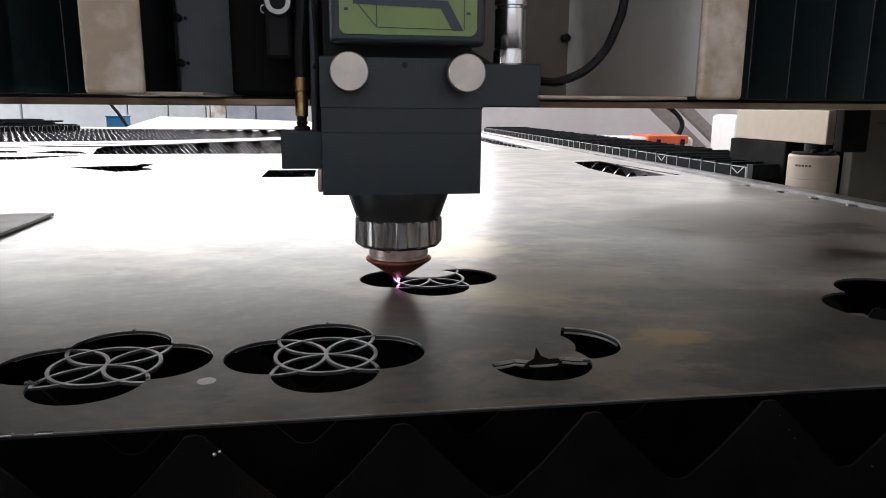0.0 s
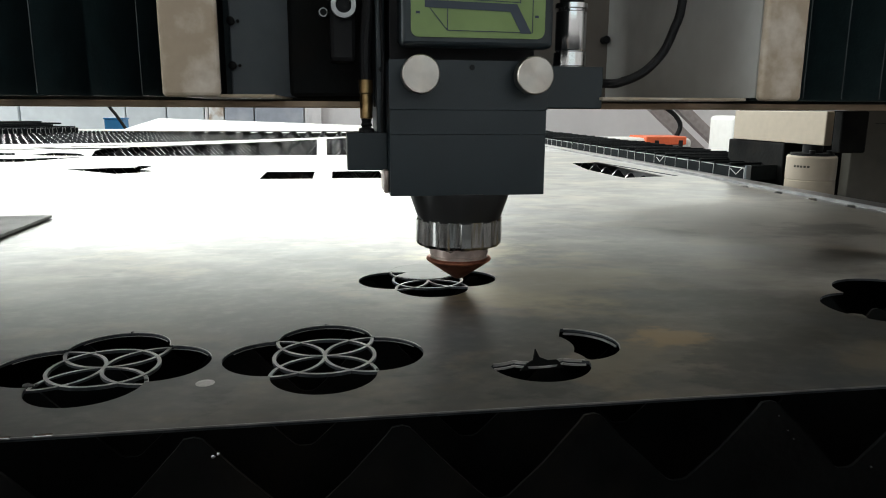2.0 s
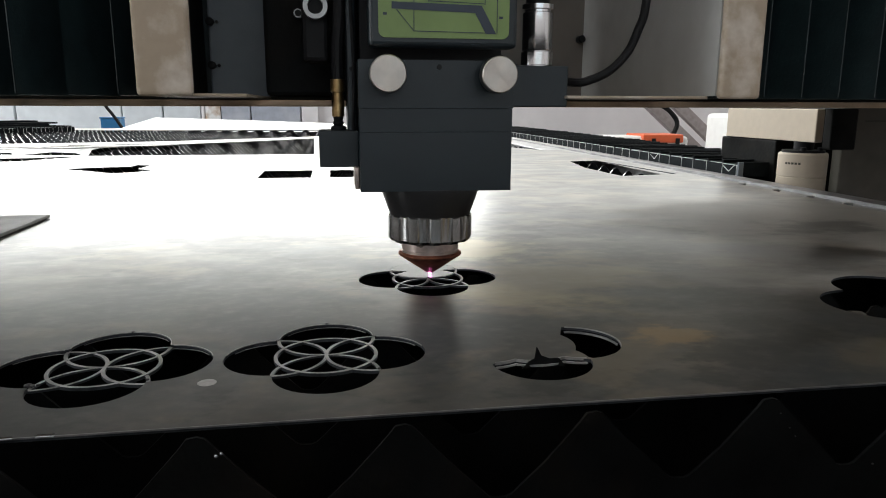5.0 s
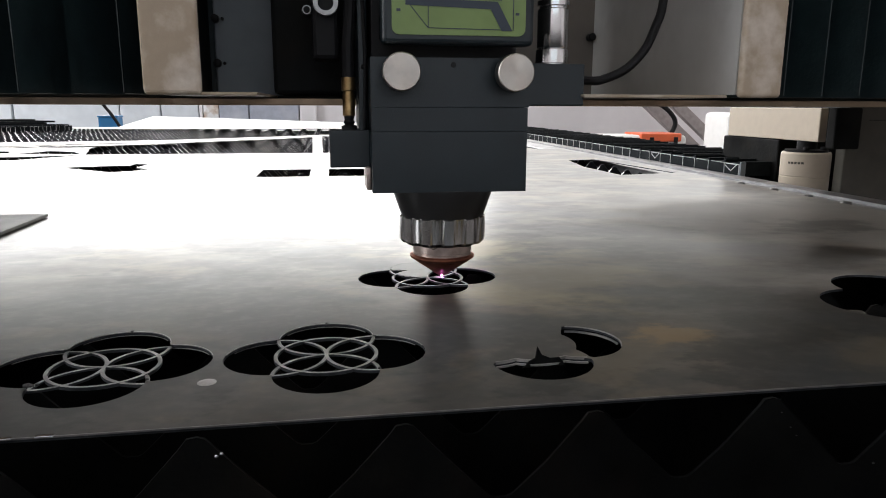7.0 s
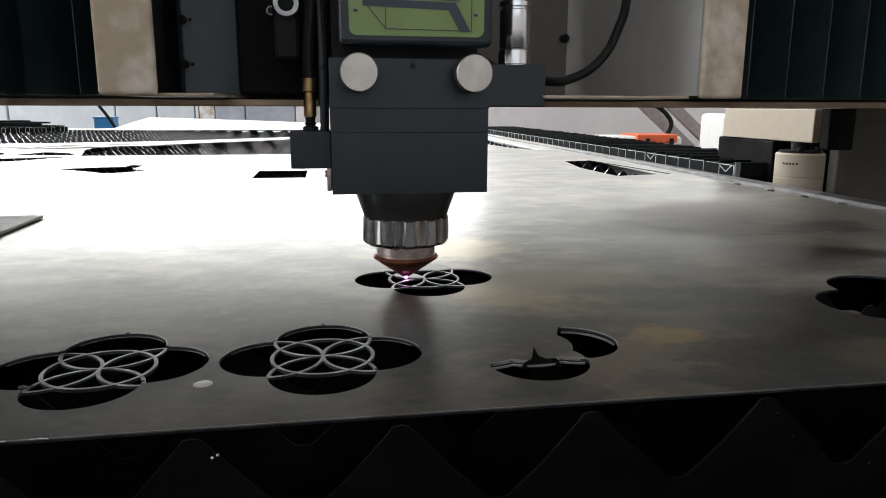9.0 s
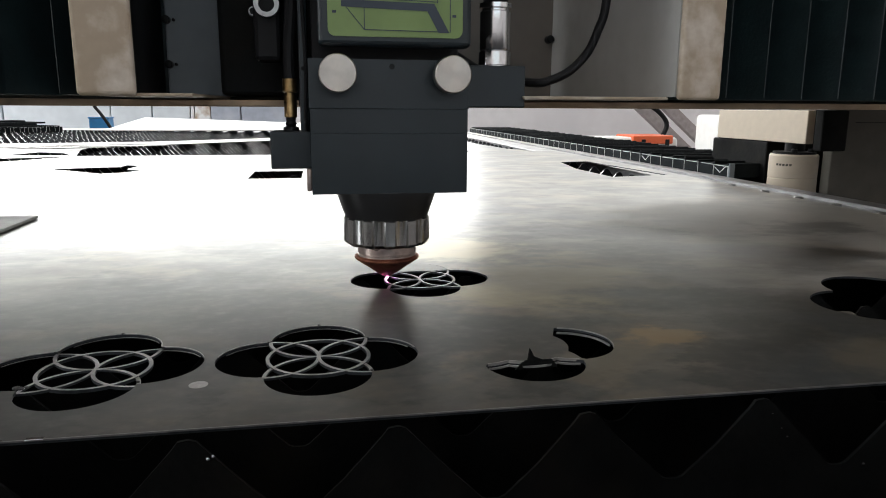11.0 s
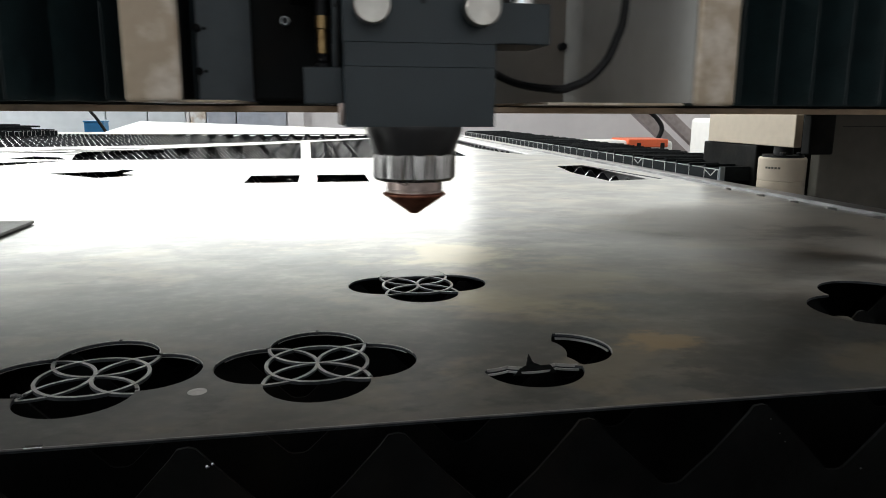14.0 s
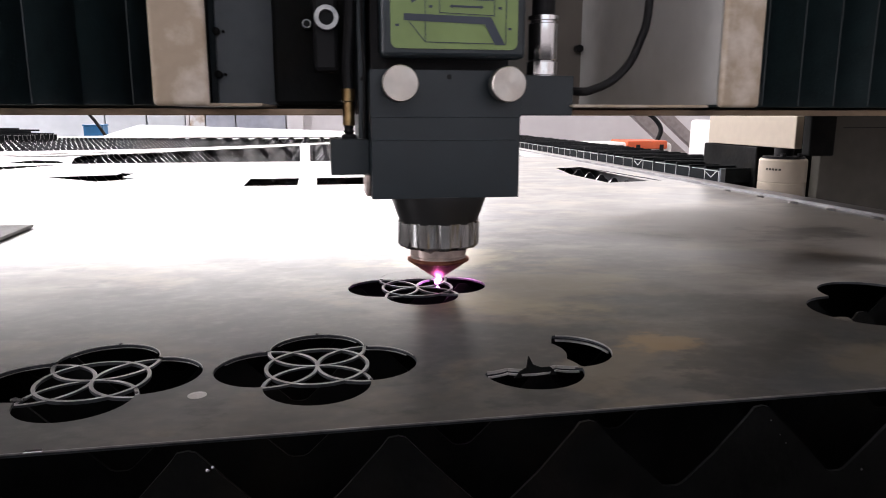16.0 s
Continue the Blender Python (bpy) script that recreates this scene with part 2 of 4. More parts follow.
# dull grey stands in for a tilt that misses the window's glare
DULL = material("glareless_steel", (0.42, 0.42, 0.41), 0.58, 0.4, 0.2, 40, 0.05, 300, 0.1, (0.22, 0.22, 0.215), 12)
GREYPAN = material("grey_panel", (0.46, 0.465, 0.45), 0.5, 0.0, 0.06, 60, 0.05, 900, 0.05, (0.22, 0.21, 0.20), 10)
DARKPAN = material("dark_blue_grey_panel", (0.19, 0.215, 0.24), 0.5, 0.0, 0.08, 60, 0.05, 900, 0.05)
BELLOWS = material("black_bellows_cloth", (0.011, 0.014, 0.016), 0.85, 0.0, 0.2, 90, 0.2, 700, spec=0.12)
SLATTOP = material("worn_slat_edge", (0.70, 0.70, 0.70), 0.38, 0.9, 0.4, 90, 0.2, 500)
CURTAIN = material("black_gantry_bellows", (0.016, 0.031, 0.035), 0.6, 0.0, 0.2, 90, 0.15, 600, spec=0.35)
OXIDE = material("oxidised_cut_wall", (0.05, 0.055, 0.062), 0.5, 0.6, 0.4, 150, 0.3, 700)
SLAG = material("slag_drops", (0.05, 0.05, 0.05), 0.6, 0.0, 0.5, 300, 0.4, 900)
LATTICE = material("cut_tracery_steel", (0.33, 0.33, 0.325), 0.42, 0.9, 0.3, 150, 0.2, 900)
CREASE = material("pale_bellows_crease", (0.036, 0.046, 0.05), 0.65, 0.0, 0.5, 60)
SEAM = material("pale_bellows_seam", (0.72, 0.72, 0.72), 0.6, 0.0, 0.2, 200)
BEAM = material("gantry_bottom", (0.40, 0.28, 0.18), 0.45, 0.1, 0.3, 60, 0.1, 300, 0.1, (0.14, 0.10, 0.07), 30, 0.6)
CREAM = material("cream_paint", (0.56, 0.48, 0.375), 0.5, 0.0, 0.04, 100, 0.05, 900, 0.05, (0.52, 0.45, 0.35), 9, 0.6)
OLIVE = material("dusty_grey_panel", (0.078, 0.072, 0.058), 0.7, 0.0, 0.1, 60, 0.1, 600)
RAIL = material("rail_steel", (0.30, 0.30, 0.305), 0.40, 0.8, 0.25, 60, 0.1, 300, 0.1)
GREEN = material("green_label", (0.19, 0.28, 0.085), 0.4, 0.0, 0.06, 120, 0.02, 600, 0.05)
NAVY = material("navy_print", (0.018, 0.03, 0.05), 0.4, 0.0, 0.1)
BLACK = material("black_rubber", (0.009, 0.009, 0.010), 0.5, 0.0, 0.15, spec=0.18)
WALLP = material("grey_wall_panel", (0.72, 0.765, 0.80), 0.7, 0.0, 0.06, 20, 0.1, 200, 0.1, (0.64, 0.69, 0.73), 3)
WALLB = material("worn_blue_grey_panel", (0.42, 0.45, 0.52), 0.7, 0.0, 0.1, 30, 0.1, 200, 0.1, (0.54, 0.56, 0.61), 9, 0.58)
WALLW = material("white_wall", (0.87, 0.845, 0.85), 0.8, 0.0, 0.04, 15, 0.1, 200, 0.1, (0.80, 0.775, 0.785), 2)
CHIP = material("chipped_white_paint", (0.86, 0.86, 0.85), 0.7, 0.0, 0.05, 30, 0.2, 200, 0.1, (0.46, 0.34, 0.24), 22, 0.52)
FLOORM = material("concrete_floor", (0.25, 0.24, 0.23), 0.7, 0.0, 0.15, 10, 0.2, 100, 0.1, (0.18, 0.17, 0.16), 2)
BLUE = material("blue_plastic", (0.02, 0.16, 0.36), 0.4, 0.0, 0.1)
ORANGE = material("orange_plastic", (0.75, 0.13, 0.04), 0.4, 0.0, 0.06)
WHITEP = material("white_plastic", (0.82, 0.82, 0.80), 0.4, 0.0, 0.03)
BRACE = material("grey_steel_brace", (0.38, 0.34, 0.33), 0.5, 0.3, 0.15)
PLASMA = material("laser_plasma", (1.0, 0.25, 0.95), 0.5, 0.0, 0.0, emit=110.0)


# ---- builders ----
def mesh_object(name, bm, mat, parent=None, label="", smooth=False):
    me = bpy.data.meshes.new(name)
    bmesh.ops.recalc_face_normals(bm, faces=bm.faces)
    bm.to_mesh(me)
    bm.free()
    me.materials.append(mat)
    if smooth:
        me.shade_smooth()
        me.set_sharp_from_angle(angle=radians(35))
    ob = new(name, me)
    ob.parent = parent
    if label:
        tagged(ob, label)
    return ob


def part(name, bm, mat, parent, label="", smooth=False):
    return mesh_object(name, bm, mat, parent, label, smooth)


def thing(name, at, label, category, group="", kind=""):
    ob = new(name)
    ob.location = at
    ob.empty_display_size = 0.01
    return tagged(ob, label, category, group, kind)


def box(x0, x1, y0, y1, z0, z1, bevel=0.0, seg=2):
    bm = bmesh.new()
    bmesh.ops.create_cube(bm, size=1)
    for v in bm.verts:
        v.co = Vector((x0 if v.co.x < 0 else x1, y0 if v.co.y < 0 else y1, z0 if v.co.z < 0 else z1))
    if bevel:
        bmesh.ops.bevel(bm, geom=bm.edges[:], offset=bevel, segments=seg, affect="EDGES", profile=0.5)
    return bm


def lathe(profile, n=48, at=(0, 0, 0), axis="Z", flutes=0, flute_depth=0.0, flute_rows=()):
    """A turned body from (radius, height) pairs."""
    bm = bmesh.new()
    rows = []
    for i, (r, h) in enumerate(profile):
        ring = []
        for k in range(n):
            a = 2 * math.pi * k / n
            rr = r
            if flutes and i in flute_rows:
                u = (k * flutes / n) % 1.0
                rr = r - flute_depth * (math.sin(math.pi * (u - 0.2) / 0.6) ** 0.5 if 0.2 < u < 0.8 else 0)
            p = Vector((rr * math.cos(a), rr * math.sin(a), h))
            if axis == "Y":
                p = Vector((p.x, -p.z, p.y))
            if axis == "X":
                p = Vector((p.z, p.x, p.y))
            ring.append(bm.verts.new(p + Vector(at)))
        rows.append(ring)
    for a, b in zip(rows, rows[1:]):
        for k in range(n):
            bm.faces.new((a[k], a[(k + 1) % n], b[(k + 1) % n], b[k]))
    bm.faces.new(rows[0])
    bm.faces.new(rows[-1])
    return bm


def join(*bms):
    out = bms[0]
    for b in bms[1:]:
        me = bpy.data.meshes.new("tmp")
        b.to_mesh(me)
        b.free()
        out.from_mesh(me)
        bpy.data.meshes.remove(me)
    return out


def prism(points, z0, z1):
    """An upright slab over the outline points (x, y)."""
    bm = bmesh.new()
    lo = [bm.verts.new((x, y, z0)) for x, y in points]
    hi = [bm.verts.new((x, y, z1)) for x, y in points]
    bm.faces.new(lo)
    bm.faces.new(hi)
    for i in range(len(points)):
        j = (i + 1) % len(points)
        bm.faces.new((lo[i], lo[j], hi[j], hi[i]))
    return bm


def tube(points, r, n=10):
    """A round cable or pipe through the points."""
    pts = [Vector(p) for p in points]
    bm = bmesh.new()
    rings = []
    for i, p in enumerate(pts):
        d = (pts[min(i + 1, len(pts) - 1)] - pts[max(i - 1, 0)]).normalized()
        u = d.cross(Vector((0.31, 0.2, 0.93))).normalized()
        w = d.cross(u)
        rings.append([bm.verts.new(p + r * (math.cos(2 * math.pi * k / n) * u + math.sin(2 * math.pi * k / n) * w)) for k in range(n)])
    for a, b in zip(rings, rings[1:]):
        for k in range(n):
            bm.faces.new((a[k], a[(k + 1) % n], b[(k + 1) % n], b[k]))
    bm.faces.new(rings[0])
    bm.faces.new(rings[-1])
    return bm


def smooth_line(points, n=8):
    """Catmull-Rom points through the given ones."""
    p = [Vector(q) for q in points]
    p = [2 * p[0] - p[1]] + p + [2 * p[-1] - p[-2]]
    out = []
    for i in range(1, len(p) - 2):
        for k in range(n):
            t = k / n
            a, b, c, d = p[i - 1:i + 3]
            out.append(0.5 * (2 * b + (c - a) * t + (2 * a - 5 * b + 4 * c - d) * t * t + (3 * b - a - 3 * c + d) * t ** 3))
    return out + [p[-2]]


def sheet(outline, holes, z0, z1):
    """A plate with holes cut right through it."""
    bm = bmesh.new()
    edges = []
    for loop in [outline] + holes:
        vs = [bm.verts.new((x, y, z1)) for x, y in loop]
        edges += [bm.edges.new((vs[i], vs[(i + 1) % len(vs)])) for i in range(len(vs))]
    bmesh.ops.triangle_fill(bm, use_beauty=True, use_dissolve=False, edges=edges)
    for f in bm.faces:
        if f.normal.z < 0:
            f.normal_flip()
    got = bmesh.ops.extrude_face_region(bm, geom=bm.faces[:])
    for v in got["geom"]:
        if isinstance(v, bmesh.types.BMVert):
            v.co.z = z0
    return bm


def arc(cx, cy, r, a0, a1, n=16):
    return [(cx + r * math.cos(radians(a0 + (a1 - a0) * i / n)), cy + r * math.sin(radians(a0 + (a1 - a0) * i / n))) for i in range(n + 1)]


# ---- the hall ----
def slab(name, x0, x1, y0, y1, z0, z1, mat, label, bevel=0.0, category="wall"):
    return tagged(mesh_object(name, box(x0, x1, y0, y1, z0, z1, bevel), mat), label, category, kind="structure")


slab("floor", -4.2, 4.2, -4.2, 5.2, -0.95, -0.85, FLOORM, "grey concrete workshop floor", category="floor")
slab("ceiling", -4.2, 4.2, -4.2, 5.2, 3.0, 3.1, WALLW, "white workshop ceiling", category="ceiling")
for y0, y1, z0, z1 in ((-4.1, 5.1, -0.85, 0.25), (-4.1, 5.1, 2.25, 3.0), (-4.1, -1.05, 0.25, 2.25), (2.75, 5.1, 0.25, 2.25)):
    slab("wall_west", -4.2, -4.1, y0, y1, z0, z1, WALLW, "plain white workshop wall round a window")
slab("wall_east", 4.1, 4.2, -4.1, 5.1, -0.85, 3.0, WALLW, "plain white workshop wall")
for x0, x1, z0, z1 in ((-4.2, 4.2, -0.85, 0.35), (-4.2, 4.2, 2.15, 3.0), (-4.2, -1.75, 0.35, 2.15), (1.75, 4.2, 0.35, 2.15)):
    slab("wall_south", x0, x1, -4.2, -4.1, z0, z1, WALLW, "plain white workshop wall round a window")
wall_n = slab("wall_north", -4.1, 4.1, 3.62, 3.72, -0.85, 0.3, WALLW, "pale plastered workshop wall below a wide window")
for x0, x1 in ((-4.1, -2.3), (3.95, 4.1)):
    slab("wall_north", x0, x1, 3.62, 3.72, 0.3, 2.3, WALLW, "pale plastered workshop wall between windows")
slab("wall_north", -4.1, 4.1, 3.62, 3.72, 2.3, 3.0, WALLW, "pale plastered workshop wall above a wide window")
# blue-grey panels along the wall's foot, each a sheet of its own
for x0, x1, mat in ((-2.6, -1.54, WALLP), (-1.53, -1.04, WALLP), (-1.034, -0.842, WALLP), (-0.836, -0.656, WALLP), (-0.651, -0.635, WALLW), (-0.631, -0.556, CHIP),
                    (-0.552, -0.407, WALLB), (-0.401, -0.152, WALLB), (-0.146, -0.06, WALLW)):
    part("panel", box(x0, x1, 3.585, 3.62, -0.3, 0.24, 0.004), mat, wall_n)


# ---- cutting bed ----
bed = thing("cutting_bed", (0, 0, 0), "black steel laser cutting bed with toothed support slats", "machine bed")
TOOTH, FIRST, PITCH = 0.0532, -0.0326, 0.042


def slat_mesh(shift, seed, worn=True):
    """A toothed support slat with blunt, burnt tips; worn adds a bright chamfered edge and the sky-lit material."""
    bm = bmesh.new()
    rr = random.Random(seed)
    thick = 0.0022 if worn else 0.001
    pts = []
    x = FIRST + shift + TOOTH * math.floor((-1.0 - FIRST) / TOOTH)
    while x < 0.43:
        top, low = -0.0013 - rr.uniform(0, 0.0009), -0.0245 + rr.uniform(-0.001, 0.001)
        pts += [(x - 0.0042, top - 0.0028), (x - 0.0024, top - 0.0004), (x + 0.0003, top), (x + 0.0022, top - 0.0006), (x + 0.0043, top - 0.0029)]
        for u in (0.3, 0.6):
            pts.append((x + 0.0043 + u * (TOOTH * 0.44 - 0.0043) + rr.uniform(-0.0004, 0.0004), top - 0.0029 + u * (low - top + 0.0029) + rr.uniform(-0.0004, 0.0004)))
        pts += [(x + TOOTH * 0.44, low + 0.0006), (x + TOOTH * 0.47, low), (x + TOOTH * 0.53, low), (x + TOOTH * 0.56, low + 0.0007)]
        pts.append((x + TOOTH * 0.73 + rr.uniform(-0.0004, 0.0004), low * 0.6 + top * 0.4))
        x += TOOTH
    top = [[bm.verts.new((px, y, pz)) for px, pz in pts] for y in (0.0002 if worn else 0.0, thick)]
    rim = [bm.verts.new((px, 0.0, pz - 0.0004)) for px, pz in pts]
    low = [[bm.verts.new((px, y, -0.13)) for px, pz in pts] for y in (0.0, thick)]
    bright = []
    for i in range(len(pts) - 1):
        chamfer = bm.faces.new((top[0][i], top[0][i + 1], rim[i + 1], rim[i]))
        bm.faces.new((rim[i], rim[i + 1], low[0][i + 1], low[0][i]))
        bm.faces.new((top[1][i + 1], top[1][i], low[1][i], low[1][i + 1]))
        edge = bm.faces.new((top[0][i + 1], top[0][i], top[1][i], top[1][i + 1]))
        if i % 12 in (4, 5, 6, 10, 11):
            bright += [chamfer, edge]
    if worn:
        for f in bright:
            f.material_index = 1
    me = bpy.data.meshes.new("slat")
    bmesh.ops.recalc_face_normals(bm, faces=bm.faces)
    bm.to_mesh(me)
    bm.free()
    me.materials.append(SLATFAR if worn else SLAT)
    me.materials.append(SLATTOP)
    return me


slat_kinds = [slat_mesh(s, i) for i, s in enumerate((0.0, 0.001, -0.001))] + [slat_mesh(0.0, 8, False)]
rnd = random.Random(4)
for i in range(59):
    # the nearest slats take the dark copy, without bright edges
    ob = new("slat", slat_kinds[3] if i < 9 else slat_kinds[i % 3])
    ob.parent = bed
    ob.location = (0 if i == 0 else rnd.uniform(-0.0015, 0.0015), -0.0525 + PITCH * i + (0 if i == 0 else rnd.uniform(-0.002, 0.002)), 0 if i == 0 else rnd.uniform(-0.0015, 0.0))
    ob.rotation_euler[2] = 0 if i == 0 else rnd.uniform(-0.002, 0.002)
part("bed_floor", box(-1.04, 0.5, -0.16, 2.45, -0.34, -0.32), BED, bed)
part("side_rail", box(0.432, 0.505, -0.3, 2.45, -0.3, -0.006, 0.002), RAIL, bed, "grey steel side rail with bolts")
part("side_rail", box(-1.1, -1.03, -0.3, 2.45, -0.3, -0.006, 0.002), RAIL, bed)
part("end_rail", box(-1.03, 0.432, 2.42, 2.47, -0.3, -0.012, 0.002), RAIL, bed)
# near rail, out of view, made tall to keep light off the front slats
part("end_rail", box(-1.03, 0.432, -0.175, -0.15, -0.3, 0.03, 0.002), RAIL, bed)
part("base", box(-1.1, 0.505, -0.3, 2.47, -0.85, -0.345, 0.01), BED, bed)
part("rail_lip", box(0.478, 0.5, -0.3, 2.45, -0.006, -0.003), RAIL, bed)
for y in (0.272, 0.326, 0.377, 0.43, 0.49):
    part("bolt", lathe([(0.0045, -0.006), (0.0045, -0.0025), (0.0035, -0.0015)], 16, (0.452, y, 0)), RAIL, bed, smooth=True)

def prism_y(points, y0, y1):
    bm = bmesh.new()
    a = [bm.verts.new((x, y0, z)) for x, z in points]
    b = [bm.verts.new((x, y1, z)) for x, z in points]
    bm.faces.new(a)
    bm.faces.new(b)
    for i in range(len(points)):
        j = (i + 1) % len(points)
        bm.faces.new((a[i], a[j], b[j], b[i]))
    return bm


# ---- the sheet that is being cut ----
D = 0.0165
TH = 0.0011


def moved(pts, cx, cy, turn=0):
    c, s = math.cos(radians(turn)), math.sin(radians(turn))
    return [(cx + c * x - s * y, cy + s * x + c * y) for x, y in pts]


def clover():
    out = []
    for cx, cy, a in ((D, 0, -90), (0, D, 0), (-D, 0, 90), (0, -D, 180)):
        out += arc(cx, cy, D, a, a + 180, 20)[:-1]
    return out


def lobe():
    """The north lobe outside the ring."""
    return (arc(0, D, D, 4, 176, 24) + arc(-D, 0, D, 86, 60, 4)[1:] + arc(0, 0, D, 120, 60, 8)[1:] + arc(D, 0, D, 120, 94, 4)[1:])


def shrink(pts, d):
    """Moves a closed outline inwards by about d."""
    cx, cy = sum(p[0] for p in pts) / len(pts), sum(p[1] for p in pts) / len(pts)
    out = []
    for x, y in pts:
        l = math.hypot(x - cx, y - cy)
        out.append((x + (cx - x) * d / l, y + (cy - y) * d / l))
    return out


def lattice(w):
    """Ring and four half circles of narrow strip, left standing in a flower."""
    bms = []
    h = w / 2
    bms.append(ring_strip(0, 0, D, 0, 360, h))
    for k, (cx, cy, a) in enumerate(((D, 0, 90), (0, D, 180), (-D, 0, 270), (0, -D, 0))):
        bms.append(ring_strip(cx, cy, D, a - 2, a + 182, h, 40, 0.00005 * (k + 1)))
    return join(*bms)


def ring_strip(cx, cy, r, a0, a1, h, n=40, low=0.0):
    return prism(arc(cx, cy, r + h, a0, a1, n) + arc(cx, cy, r - h, a1, a0, n), -TH + low, -low - 0.00005)


SITE_A, SITE_F, SITE_C, SITE_B, SITE_H = (0, 0), (-0.0695, 0.0005), (0.069, 0.0), (0.0475, 0.1), (0.254, 0.027)
holes = [moved(clover(), *SITE_A), moved(clover(), *SITE_F), moved(clover(), *SITE_B), moved([(x * 1.424, y * 1.424) for x, y in clover()], *SITE_H),
         moved(lobe(), *SITE_C, -90), moved(lobe(), *SITE_C, 180)]
for x in (-0.081, 0.001, 0.083):
    holes.append([(x, 0.594), (x + 0.06, 0.594), (x + 0.06, 0.686), (x, 0.686)])
holes.append([(-0.388, 0.996), (-0.026, 0.996), (-0.039, 1.597), (-0.127, 1.5), (-0.439, 1.244), (-0.432, 1.16)])
holes.append([(-0.009, 0.996), (0.14, 1.01), (0.27, 1.04), (0.30, 1.5), (0.30, 1.93), (0.217, 1.88), (-0.016, 1.63)])
holes.append([(-0.339, 0.746), (-0.292, 0.706), (-0.26, 0.676), (-0.236, 0.69), (-0.222, 0.712), (-0.245, 0.735), (-0.243, 0.79), (-0.262, 0.80), (-0.262, 0.77), (-0.29, 0.765)])
holes.append([(-0.66, 1.05), (-0.52, 1.04), (-0.54, 1.09), (-0.66, 1.12)])
holes.append([(-0.505, 1.03), (-0.40, 1.01), (-0.43, 1.07), (-0.48, 1.10), (-0.49, 1.06)])
holes.append([(-0.66, 0.885), (-0.45, 0.885), (-0.39, 0.985), (-0.47, 0.95), (-0.6, 0.94)])
holes.append([(0.344, 0.567), (0.423, 0.584), (0.414, 0.69), (0.402, 0.805), (0.357, 0.79), (0.34, 0.68)])
outline = [(-1.0, -0.0495), (0.434, -0.0495), (0.434, 1.06), (0.39, 1.075), (0.365, 1.14), (0.345, 1.3), (0.345, 1.6), (0.36, 2.06),
           (0.1, 1.83), (-0.127, 1.635), (-0.368, 1.47), (-0.7, 1.39), (-1.0, 1.36)]
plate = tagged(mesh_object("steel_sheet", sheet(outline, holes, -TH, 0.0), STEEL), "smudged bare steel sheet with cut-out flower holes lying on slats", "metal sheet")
part("flower_lattice", lattice(0.0012), LATTICE, plate, "bright cut flower tracery").location = (*SITE_A, 0)
part("flower_lattice", lattice(0.0012), LATTICE, plate, "bright cut flower tracery").location = (*SITE_F, -0.0006)
part("flower_lattice", lattice(0.00115), LATTICE, plate, "flower tracery being cut").location = (*SITE_B, 0)
for cut in (plate, *plate.children):
    cut.data.materials.append(OXIDE)
    for p in cut.data.polygons:
        if abs(p.normal.z) < 0.5:
            p.material_index = 1
# the pieces not yet cut free
part("slug", prism(shrink(lobe(), 0.0002), -TH, 0.00002), STEEL, plate).location = (*SITE_B, 0)


def cell(kind):
    if kind == "petal":
        pts = arc(D, 0, D, 180, 120, 10) + arc(0, 0, D, 60, 30, 6)[1:] + arc(0, D, D, -30, -90, 10)[1:-1]
    else:
        pts = arc(D, 0, D, 180, 120, 10) + arc(0, 0, D, 60, 120, 10)[1:] + arc(-D, 0, D, 60, 0, 10)[1:-1]
    return prism(pts, -TH + 0.0001, 0.00003)


slugs = []
for kind, turn, fall in (("petal", 0, 5.2), ("sector", 0, 8.9), ("petal", 90, 10.6)):
    ob = tagged(mesh_object("cut_slug", cell(kind), STEEL), "small loose steel cut-out dropping out of the sheet", "metal offcut", "offcuts")
    slugs.append((ob, turn, fall))

crest = prism_y([(-0.0085, -0.002), (-0.006, 0.0002), (-0.004, 0.001), (-0.0031, 0.0046), (-0.0018, 0.0019), (0.0010, 0.0007), (0.0042, 0.0007), (0.0062, -0.002)], 0.0, 0.0008)
ob = tagged(mesh_object("cut_slug", crest, SLAT), "bent steel offcut sticking up out of a hole", "metal offcut", "offcuts")
ob.matrix_world = pose(0.0708, -0.0168, 0.0, -14, 0, 3)
def bead(r, seed, flat=0.6):
    """A small frozen lump of melt."""
    rr = random.Random(seed)
    bm = bmesh.new()
    bmesh.ops.create_icosphere(bm, subdivisions=2, radius=r)
    for v in bm.verts:
        v.co *= rr.uniform(0.8, 1.15)
        v.co.z *= flat
    return bm


# burrs along the cut edge, chrome slivers added for its glints, and frozen drops
rnd = random.Random(12)
part("edge_burr", box(-1.0, 0.434, -0.04965, -0.0493, -0.0004, 0.00008, 0.00004), LATTICE, plate)
part("edge_nick", box(-0.0712, -0.0668, -0.0498, -0.0484, -0.0003, 0.00022, 0.0001, 2), CHROME, plate, "bright chrome sliver for a glint on the edge")
part("edge_nick", box(-0.0815, -0.0765, -0.0498, -0.0487, -0.0003, 0.00018, 0.0001, 2), CHROME, plate)
for i, (x, y, r) in enumerate(((-0.0865, -0.0145, 0.0011), (-0.0850, -0.0150, 0.0008), (-0.0838, -0.0143, 0.0006), (-0.0695, 0.0334, 0.0006), (0.0, 0.0331, 0.0006), (-0.053, -0.0148, 0.0006), (0.0165, -0.0158, 0.0006))):
    part("slag_bead", bead(r, i), SLAG, plate, "", True).location = (x, y, 0.0002)
front_slat = bpy.data.objects["slat"]
